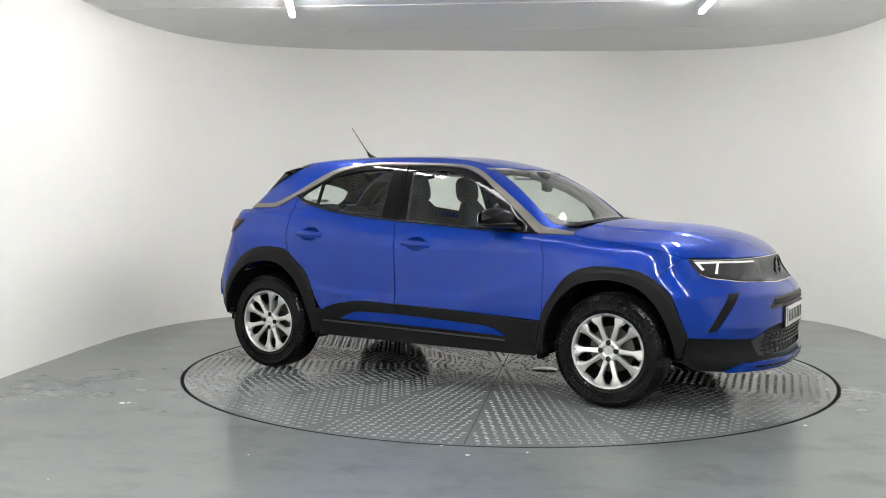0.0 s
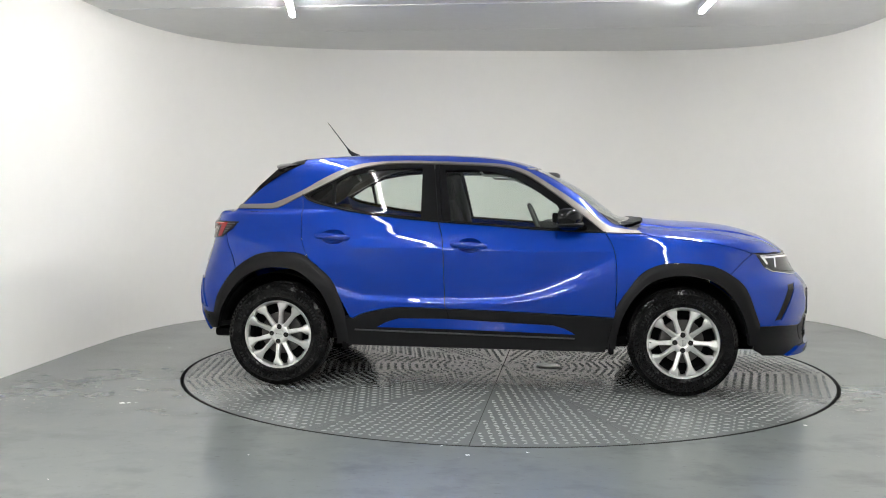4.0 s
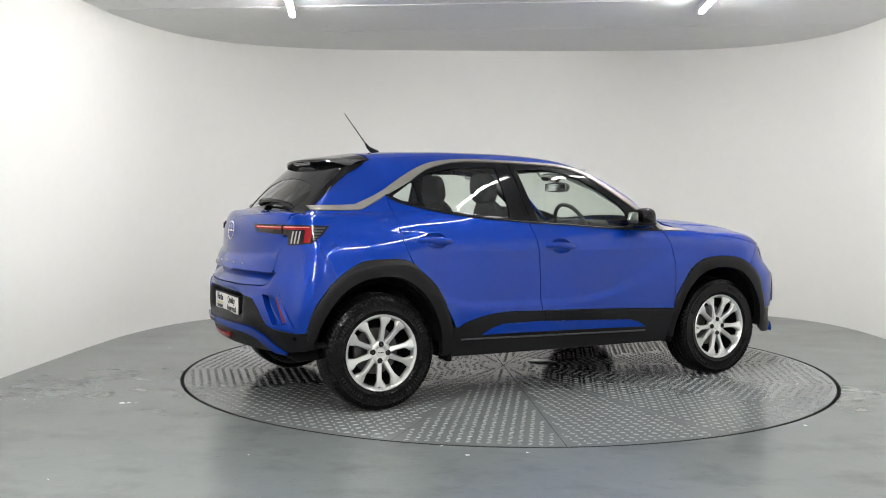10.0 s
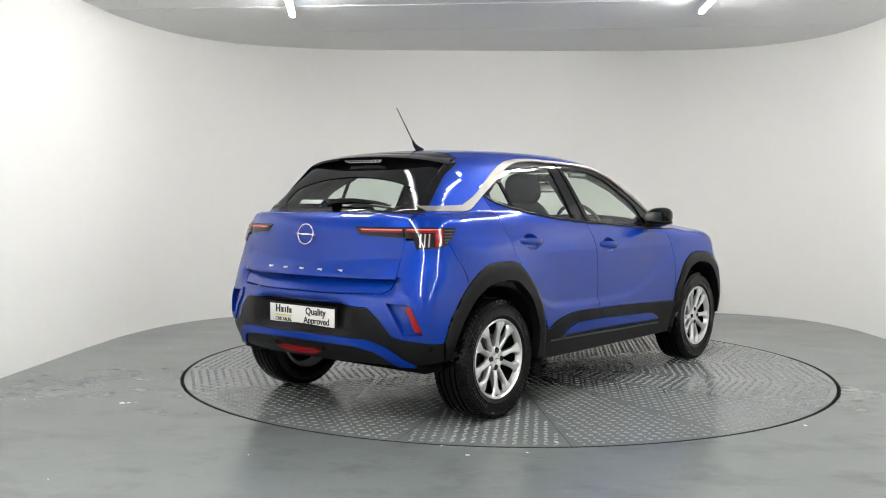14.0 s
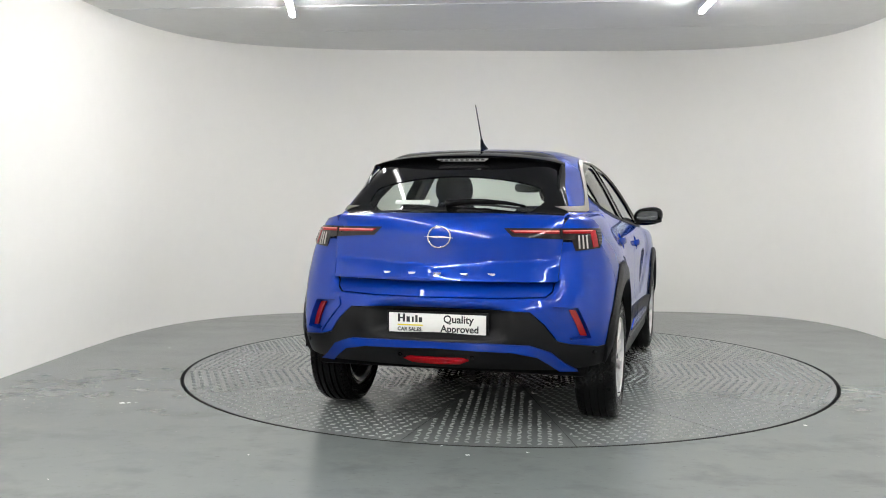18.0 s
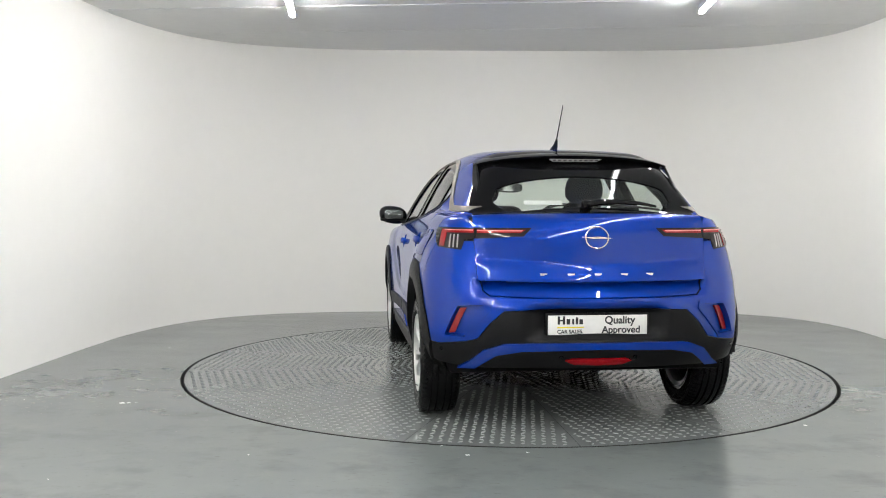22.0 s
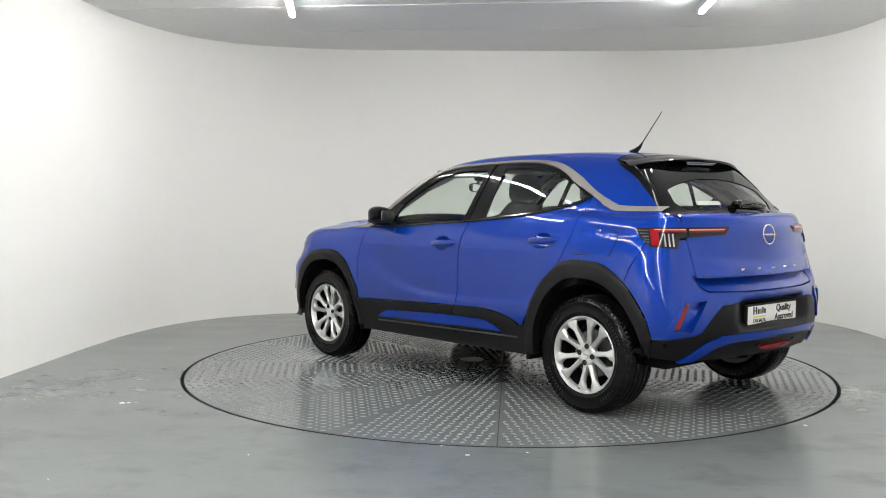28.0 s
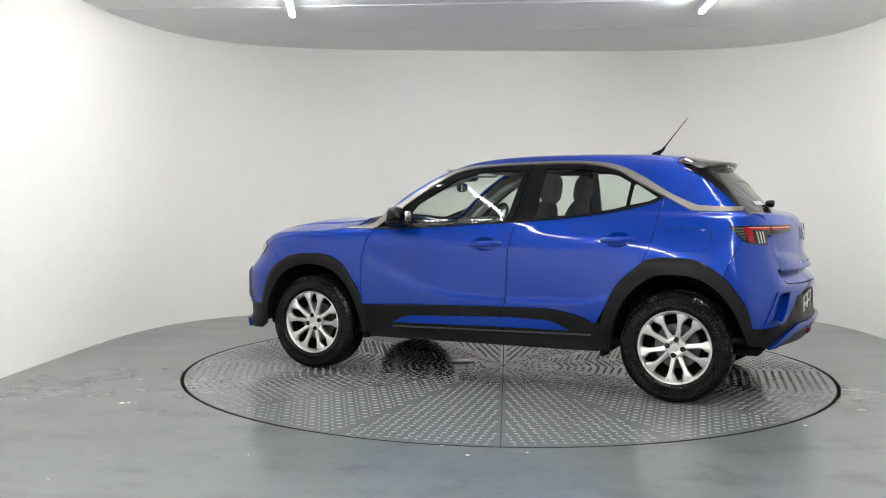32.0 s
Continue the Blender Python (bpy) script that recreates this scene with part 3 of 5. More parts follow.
ARCH_F = [(0.812, 0.30), (0.845, 0.434), (0.876, 0.558), (0.944, 0.664), (1.014, 0.753), (1.12, 0.813), (1.263, 0.828), (1.443, 0.813), (1.552, 0.764), (1.644, 0.682), (1.704, 0.538), (1.736, 0.456)]
ARCH_F_IN = [(0.872, 0.29), (0.885, 0.40), (0.926, 0.523), (0.996, 0.632), (1.101, 0.718), (1.265, 0.752), (1.438, 0.722), (1.547, 0.640), (1.621, 0.523), (1.662, 0.40), (1.672, 0.33)]
ARCH_R = [(-1.717, 0.478), (-1.686, 0.588), (-1.589, 0.731), (-1.483, 0.818), (-1.378, 0.864), (-1.204, 0.871), (-1.099, 0.853), (-1.03, 0.797), (-0.924, 0.697), (-0.855, 0.556), (-0.812, 0.40), (-0.795, 0.29)]
ARCH_R_IN = [(-1.690, 0.37), (-1.672, 0.43), (-1.621, 0.557), (-1.515, 0.690), (-1.376, 0.762), (-1.202, 0.768), (-1.098, 0.724), (-0.994, 0.627), (-0.924, 0.487), (-0.893, 0.36), (-0.888, 0.29)]
TRIM_TOP = [(-1.62, 1.176), (-1.541, 1.177), (-1.39, 1.181), (-1.34, 1.193), (-1.194, 1.257), (-1.016, 1.36), (-0.873, 1.424), (-0.727, 1.454), (-0.506, 1.466), (-0.284, 1.461), (-0.063, 1.454), (0.159, 1.440), (0.303, 1.399), (0.443, 1.318), (0.582, 1.227), (0.721, 1.126), (0.826, 1.050), (0.93, 1.028), (1.012, 1.019)]
TRIM_BOT = [(-1.62, 1.149), (-1.547, 1.148), (-1.36, 1.149), (-1.30, 1.166), (-1.165, 1.236), (-0.978, 1.331), (-0.853, 1.397), (-0.69, 1.437), (-0.506, 1.449), (-0.285, 1.445), (-0.064, 1.438), (0.156, 1.420), (0.30, 1.372), (0.439, 1.285), (0.578, 1.184), (0.715, 1.077), (0.79, 1.016), (0.85, 1.006), (1.03, 1.003)]
BLACK_C = [(-1.62, 1.149), (-1.609, 1.160), (-1.457, 1.293), (-1.316, 1.393), (-1.185, 1.457)]
HOOD_SIDE = [(1.03, 1.003), (1.135, 0.983), (1.313, 0.966), (1.491, 0.942), (1.603, 0.916), (1.69, 0.886)]
SCREEN_SIDE = [(0.315, -0.485), (0.475, -0.545), (0.673, -0.625), (0.845, -0.672)]


def side(pts, bend=True):
    return seam("side", pts, bend)


def cut(pts, lo, hi):
    """The stretch of a line between two of its points, by x."""
    a = [p for p in pts if lo - 1e-6 <= p[0] <= hi + 1e-6]
    return a


s_gap_front, s_gap_mid, s_gap_rear = side(GAP_FRONT), side(GAP_MID), side(GAP_REAR)
paint_label = "metallic blue painted panel"

# doors: skin, black window frame, panes, handle
front_skin = [s_gap_front[::-1], side(cut(BELT, -0.245, 0.805)[::-1]), s_gap_mid, side([(-0.185, 0.522), (-0.08, 0.521), (0.272, 0.51), (0.627, 0.496), (0.864, 0.486)])]
rear_skin = [s_gap_mid[::-1], side(cut(BELT, -1.165, -0.245)[::-1]), s_gap_rear, side([(-1.03, 0.797), (-0.924, 0.697), (-0.855, 0.556), (-0.80, 0.452)]), side([(-0.785, 0.45), (-0.714, 0.485), (-0.574, 0.517), (-0.433, 0.528), (-0.185, 0.522)])]
front_frame = [side(cut(BELT, -0.245, 0.805)), side([(0.79, 1.016), (0.715, 1.077), (0.578, 1.184), (0.439, 1.285), (0.30, 1.372), (0.156, 1.420), (-0.064, 1.438), (-0.30, 1.445)]), side([(-0.30, 1.445), (-0.245, 1.068)])]
rear_frame = [side(cut(BELT, -1.165, -0.245)), side([(-0.245, 1.068), (-0.30, 1.445)]), side([(-0.30, 1.445), (-0.506, 1.449), (-0.69, 1.437), (-0.853, 1.397), (-0.978, 1.331), (-1.165, 1.236)])]
PANE_F = [(-0.225, 1.405), (-0.042, 1.407), (0.101, 1.393), (0.244, 1.350), (0.389, 1.262), (0.50, 1.185), (0.535, 1.13), (0.56, 1.032), (0.247, 1.050), (-0.165, 1.078)]
PANE_R = [(-0.945, 1.325), (-0.861, 1.372), (-0.683, 1.405), (-0.50, 1.417), (-0.375, 1.415), (-0.362, 1.100), (-0.648, 1.124), (-0.861, 1.158), (-0.935, 1.178)]
PANE_Q = [(-1.125, 1.233), (-0.985, 1.318), (-0.968, 1.310), (-0.958, 1.183), (-1.074, 1.208)]


def rounded(pts):
    return [side(pts + pts[:1], False)]


def cup_line(x, z):
    """The rim of the scoop behind a door handle."""
    return [(x + 0.005 + 0.078 * math.cos(2 * math.pi * k / 28), z - 0.002 + 0.046 * math.sin(2 * math.pi * k / 28)) for k in range(28)]


def cup_hole(x, z):
    return [side(cup_line(x, z) + cup_line(x, z)[:1], False)]


pf = panel("front_door", "side", front_skin, PAINT, car, holes=[cup_hole(-0.045, 0.925)], inset=0.0028, both=True, label="blue front door", fine=0.015)
pr = panel("rear_door", "side", rear_skin, PAINT, car, holes=[cup_hole(-0.925, 0.972)], inset=0.0028, both=True, label="blue rear door", fine=0.015)
fr = panel("window_frame", "side", front_frame, GLOSS, car, holes=[rounded(PANE_F)], off=-0.003, both=True, label="gloss black window surround")
rr = panel("window_frame", "side", rear_frame, GLOSS, car, holes=[rounded(PANE_R), rounded(PANE_Q)], off=-0.003, both=True, label="gloss black window surround")
for pts, owners in ((PANE_F, pf), (PANE_R, pr), (PANE_Q, pr)):
    for ob, fo in zip(panel("window_pane", "side", rounded(pts), GLASS, car, off=-0.012, thick=0.003, both=True, inset=-0.006, label="clear side glass"), owners):
        ob.parent = fo
for a, b in ((fr, pf), (rr, pr)):
    for x, y in zip(a, b):
        x.parent = y
# the front half of the seams between the two windows
panel("pillar_gap", "side", [side([(-0.272, 1.444), (-0.222, 1.072)]), side([(-0.214, 1.072), (-0.264, 1.444)])], DARK, car, off=0.002, thick=0.004, inset=0, both=True)

panel("front_fender", "side", [s_gap_front, side([(0.864, 0.486), (0.876, 0.558), (0.944, 0.664), (1.014, 0.753), (1.12, 0.813), (1.263, 0.828), (1.443, 0.813), (1.552, 0.764)]), side([(1.552, 0.764), (1.63, 0.84), (1.69, 0.886)]), side(HOOD_SIDE[::-1]), side([(1.03, 1.003), (0.85, 1.006), (0.805, 1.008)])], PAINT, car, both=True, label="blue front wing")

# rear quarter, round the corner to the tailgate
GATE_SIDE = [(0.69, 1.143), (0.632, 1.09), (0.604, 0.953), (0.574, 0.807), (0.55, 0.75), (0.514, 0.725)]


def rear(pts, bend=True):
    q = seam("rear", pts, bend)
    return mirrored(q)


def front(pts, bend=True):
    return mirrored(seam("front", pts, bend))


SPLIT = [(-1.555, 0.766), (-1.586, 0.855), (-1.617, 0.915), (-1.639, 0.978)]
panel("rear_quarter", "rear", [s_gap_rear, side([(-1.03, 0.797), (-1.099, 0.853), (-1.204, 0.871), (-1.378, 0.864), (-1.483, 0.818), (-1.555, 0.766)]), side(SPLIT), rear([(0.80, 1.0), (0.70, 1.02), (0.622, 1.02)], False), rear([(0.622, 1.03), (0.632, 1.09), (0.69, 1.143)]), side([(-1.615, 1.149), (-1.547, 1.148), (-1.36, 1.149), (-1.30, 1.166), (-1.165, 1.236)])], PAINT, car, both=True, label="blue rear quarter", fine=0.025)

# roof, side rails, screens
RAIL = [(-1.2, -0.49), (-0.9, -0.505), (-0.5, -0.51), (-0.1, -0.505), (0.15, -0.49), (0.315, -0.485)]
s_rail, s_screen = seam("top", RAIL), seam("top", SCREEN_SIDE)
panel("roof_rail", "side", [side(TRIM_TOP), side([(1.012, 1.019), (0.95, 1.035)]), s_screen[::-1], s_rail[::-1], side(BLACK_C[::-1])], PAINT, car, both=True, inset=0.0006, label="blue roof side and pillars")
panel("pillar_lining", "side", [side(TRIM_TOP), side([(1.012, 1.019), (0.95, 1.035)]), s_screen[::-1], s_rail[::-1], side(BLACK_C[::-1])], LINING, car, both=True, inset=0.006, off=-0.022, thick=0.004, fine=0.06, label="pale grey inner pillar lining")
panel("roof", "top", [seam("top", [(-1.2, 0.0), (-1.2, -0.25), (-1.2, -0.49)]), s_rail, seam("top", [(0.315, -0.485), (0.375, -0.25), (0.39, 0.0)]), seam("top", [(0.39, 0.0), (0.375, 0.25), (0.315, 0.485)]), mirrored(s_rail)[::-1], seam("top", [(-1.2, 0.49), (-1.2, 0.25), (-1.2, 0.0)])], PAINT, car, inset=0.0006, label="blue roof", fine=0.04)
panel("window_trim", "side", [side(TRIM_TOP), side([(1.012, 1.019), (1.03, 1.003)]), side(TRIM_BOT[::-1])], SATIN, car, inset=0.001, off=0.0045, both=True, label="satin silver trim along the windows", fine=0.02)
panel("windscreen", "prow", [s_screen[::-1], seam("top", [(0.315, -0.485), (0.375, -0.25), (0.39, 0.0)]), seam("top", [(0.39, 0.0), (0.375, 0.25), (0.315, 0.485)]), mirrored(s_screen), seam("top", [(0.845, 0.672), (1.03, 0.42), (1.08, 0.0), (1.03, -0.42), (0.845, -0.672)])], GLASS, car, off=-0.004, thick=0.004, label="clear windscreen", fine=0.05)
screen_foot = seam("top", [(0.845, 0.672), (1.03, 0.42), (1.08, 0.0), (1.03, -0.42), (0.845, -0.672)])
panel("screen_border", "prow", [screen_foot, seam("top", [(0.775, -0.648), (0.955, -0.41), (1.0, 0.0), (0.955, 0.41), (0.775, 0.648)])], PLASTIC, car, off=0.0015, thick=0.004, inset=0.0, label="black border along the foot of the windscreen")
BONNET_EDGE = [(0.768, 0.887), (0.66, 0.884), (0.48, 0.880), (0.24, 0.878), (0.0, 0.877)]
hood_front = mirrored(seam("front", BONNET_EDGE, False))
panel("bonnet", "prow", [seam("top", [(1.085, 0.0), (1.06, -0.38), (1.0, -0.70)]), side(HOOD_SIDE), hood_front, mirrored(hood_front)[::-1], mirrored(side(HOOD_SIDE))[::-1], seam("top", [(1.0, 0.70), (1.06, 0.38), (1.085, 0.0)])], PAINT, car, label="blue bonnet", fine=0.018)
panel("cowl", "top", [seam("top", [(0.82, -0.70), (1.03, -0.44), (1.08, 0.0), (1.03, 0.44), (0.82, 0.70)]), seam("top", [(1.0, 0.74), (1.13, 0.38), (1.18, 0.0), (1.13, -0.38), (1.0, -0.74)])], PLASTIC, car, off=-0.015, label="black plastic cowl below the windscreen")

# tail: upper gloss black part with the glass, painted gate below
GLASS_B = [(-1.610, -0.492), (-1.650, -0.455), (-1.678, -0.40), (-1.688, -0.2), (-1.690, 0.0)]
s_glass_low = seam("top", GLASS_B)
glass_loop = [whole(s_glass_low[::-1]), seam("top", [(-1.610, 0.492), (-1.572, 0.478), (-1.540, 0.44), (-1.525, 0.2), (-1.525, -0.2), (-1.540, -0.44), (-1.572, -0.478), (-1.610, -0.492)])]
panel("tailgate_surround", "hatch", [seam("top", [(-1.2, 0.0), (-1.2, -0.49)]), side(BLACK_C[::-1]), whole(seam("top", [(-1.66, -0.645), (-1.71, -0.45), (-1.755, -0.2), (-1.765, 0.0)])[::-1]), mirrored(side(BLACK_C)), seam("top", [(-1.2, 0.49), (-1.2, 0.0)])], GLOSS, car, holes=[glass_loop], inset=0.001, label="gloss black tailgate surround")
panel("rear_window", "hatch", glass_loop, TINT, car, off=-0.004, thick=0.004, inset=-0.004, label="rear window glass")
gate_top = whole(seam("top", [(-1.66, -0.645), (-1.71, -0.45), (-1.755, -0.2), (-1.765, 0.0)])[::-1])[::-1]
gate_side = rear(GATE_SIDE[:2] + [(0.613, 1.0), (0.604, 0.953), (0.5953, 0.91)], False)
gate_mid = rear([(a, 0.91) for a in np.linspace(0.5953, 0, 30)], False)
gate_low = rear([(0.5953, 0.91), (0.585, 0.86), (0.574, 0.807), (0.571, 0.7975)], False)
lip_top = rear([(a, 0.7975) for a in np.linspace(0.571, 0, 30)], False)
panel("tailgate", "hatch", [gate_top, gate_side, gate_mid, mirrored(gate_mid)[::-1], mirrored(gate_side)[::-1]], PAINT, car, label="blue tailgate", fine=0.022, inset=0.0)
panel("tailgate_lower", "rear", [gate_mid[::-1], gate_low, lip_top, mirrored(lip_top)[::-1], mirrored(gate_low)[::-1], mirrored(gate_mid)], PAINT, car, label="blue lower tailgate with a crease", fine=0.014, inset=0.0, thick=0.05)
ledge = rear([(0.571, 0.794), (0.55, 0.747), (0.514, 0.722), (0.31, 0.715), (0.0, 0.715)], False)
lip = rear([(a, 0.794) for a in np.linspace(0, 0.571, 20)], False)
panel("tailgate_recess", "rear", [ledge, mirrored(ledge)[::-1], mirrored(lip), lip], PAINT, car, label="blue recess along the foot of the tailgate", fine=0.018)

# rear bumper
BUMP_TOP = [(0.0, 0.712), (0.31, 0.712), (0.514, 0.719), (0.55, 0.744), (0.574, 0.795), (0.604, 0.953), (0.614, 0.998), (0.70, 0.998), (0.79, 0.985)]
BLACK_TOP = [(0.0, 0.656), (0.296, 0.653), (0.44, 0.646), (0.50, 0.585), (0.56, 0.500), (0.617, 0.484), (0.75, 0.468), (0.812, 0.474)]
rt = rear(BUMP_TOP, False)
bt = rear(BLACK_TOP, False)
edge = np.vstack([side(SPLIT[::-1]), side([(-1.555, 0.766), (-1.589, 0.731), (-1.64, 0.665), (-1.686, 0.588), (-1.717, 0.478)])])
BLADE = [(0.497, 0.650), (0.512, 0.692), (0.655, 0.684), (0.742, 0.500), (0.620, 0.490)]
POCKET = [(0.535, 0.674), (0.647, 0.667), (0.706, 0.517), (0.615, 0.510)]
pocket = rear(POCKET + POCKET[:1], False)
panel("rear_bumper", "rear", [rt, edge, bt[::-1], mirrored(bt), mirrored(edge)[::-1], mirrored(rt)[::-1]], PAINT, car, holes=[[pocket], [mirrored(pocket)]], label="blue rear bumper", fine=0.022)
low = rear([(0.0, 0.348), (0.3, 0.346), (0.6, 0.342), (0.78, 0.365), (0.9, 0.40)], False)
edge2 = side([(-1.72, 0.474), (-1.70, 0.41)])
panel("bumper_insert", "rear", [bt, edge2, low[::-1], mirrored(low), mirrored(edge2)[::-1], mirrored(bt)[::-1]], PLASTIC, car, thick=0.04, label="black lower bumper")
lb = rear([(0.0, 0.490), (0.25, 0.489), (0.44, 0.482), (0.537, 0.446), (0.61, 0.385), (0.675, 0.345), (0.59, 0.345), (0.475, 0.421), (0.36, 0.444), (0.0, 0.456)], False)
panel("bumper_strip", "rear", [lb, mirrored(lb)[::-1]], PAINT, car, off=0.014, thick=0.02, label="blue strip across the lower bumper", fine=0.025)

# lamps
TAIL = [(0.332, 1.066), (0.50, 1.067), (0.70, 1.067), (0.868, 1.062), (0.845, 1.01), (0.80, 0.962), (0.668, 0.950), (0.655, 1.004), (0.614, 1.008), (0.37, 1.022)]
lamps = panel("tail_lamp", "rear", [rear(TAIL + TAIL[:1], False)], SMOKE, car, off=0.006, thick=0.02, both=True, label="smoked tail lamp with a red bar", fine=0.025)
for pts, mat, o in (([(0.36, 1.056), (0.60, 1.056), (0.60, 1.037), (0.385, 1.039)], RED, 0.009), ([(0.615, 1.057), (0.80, 1.055), (0.792, 0.968), (0.757, 0.965), (0.757, 1.036), (0.615, 1.038)], RED, 0.009)):
    for ob, la in zip(panel("red_bar", "rear", [rear(pts + pts[:1], False)], mat, car, off=o, thick=0.004, both=True, fine=0.03, label="red lamp bar"), lamps):
        ob.parent = la
REFL = [(0.644, 0.660), (0.612, 0.662), (0.664, 0.524), (0.700, 0.522)]
panel("reflector", "rear", [rear(REFL + REFL[:1], False)], RED, car, off=-0.020, thick=0.012, both=True, label="red rear reflector")
FOG = [(0.0, 0.408), (0.13, 0.408), (0.165, 0.398), (0.12, 0.376), (0.0, 0.372)]
fg = rear(FOG, False)
panel("fog_lamp", "rear", [fg, mirrored(fg)[::-1]], RED, car, off=0.012, thick=0.02, label="red rear fog lamp")

# front face
VIZ_LOW = [(0.0, 0.735), (0.2, 0.737), (0.482, 0.752), (0.671, 0.778), (0.716, 0.801), (0.762, 0.884)]
viz_low = front(VIZ_LOW, False)
panel("front_visor", "front", [viz_low, hood_front, mirrored(hood_front)[::-1], mirrored(viz_low)[::-1]], VISOR, car, off=-0.006, label="dark front visor between the headlamps")
HEAD = [(0.30, 0.748), (0.482, 0.757), (0.671, 0.783), (0.714, 0.804), (0.755, 0.878), (0.55, 0.872), (0.26, 0.868)]
panel("headlamp", "front", [front(HEAD + HEAD[:1], False)], LAMPDARK, car, off=0.0, thick=0.01, both=True, label="clear headlamp with a white light bar")
fedge = np.vstack([side([(1.69, 0.886), (1.63, 0.84), (1.552, 0.764)]), side([(1.552, 0.764), (1.644, 0.682), (1.704, 0.538), (1.736, 0.456)])])
BL = [(0.792, 0.446), (0.678, 0.444), (0.543, 0.434), (0.45, 0.432), (0.36, 0.478), (0.28, 0.500), (0.0, 0.505)]
fb = front(BL, False)
panel("front_bumper", "front", [viz_low, fedge, fb, mirrored(fb)[::-1], mirrored(fedge)[::-1], mirrored(viz_low)[::-1]], PAINT, car, label="blue front bumper")
fl_ = front([(0.0, 0.24), (0.3, 0.24), (0.55, 0.245), (0.75, 0.26)], False)
fe2 = side([(1.74, 0.452), (1.70, 0.30)])
panel("front_skirt", "front", [fb[::-1], fe2, fl_[::-1], mirrored(fl_), mirrored(fe2)[::-1], mirrored(fb)], PLASTIC, car, off=-0.008, label="black lower front bumper")

# cladding
def edge_drop(line, wide=0.030, deep=0.013):
    """Relief that falls away towards an outer edge."""
    e = smooth_line(line)

    def drop(v):
        d = np.min(np.linalg.norm(v[:, None] - e[None], axis=2), 1)
        return -deep * np.clip(1 - d / wide, 0, 1) ** 1.3
    return drop


panel("arch_trim", "side", [side(ARCH_F), side([(1.736, 0.456), (1.70, 0.33)]), side(ARCH_F_IN[::-1])], PLASTIC, car, off=0.016, thick=0.05, both=True, label="black plastic wheel arch trim", fine=0.013, relief=edge_drop(ARCH_F))
panel("arch_trim", "side", [side(ARCH_R), side(ARCH_R_IN[::-1])], PLASTIC, car, off=0.016, thick=0.05, both=True, label="black plastic wheel arch trim", fine=0.013, relief=edge_drop(ARCH_R))
SILL = [side(SILL_TOP), side([(0.864, 0.486), (0.845, 0.434), (0.815, 0.30), (0.81, 0.268)]), side([(0.81, 0.268), (0.3, 0.272), (-0.4, 0.276), (-0.82, 0.28)]), side([(-0.82, 0.28), (-0.835, 0.40), (-0.835, 0.46), (-0.785, 0.46)], False)]
panel("sill", "side", SILL, PLASTIC, car, off=0.010, thick=0.06, both=True, label="black plastic sill cladding")
INSERT = [(-0.626, 0.402), (-0.574, 0.434), (-0.486, 0.462), (-0.187, 0.464), (0.236, 0.446), (0.484, 0.436), (0.555, 0.418), (0.626, 0.380), (0.237, 0.388), (-0.293, 0.398)]
panel("sill_insert", "side", [side(INSERT + INSERT[:1], False)], PAINT, car, off=0.018, thick=0.01, both=True, label="blue insert in the sill cladding")


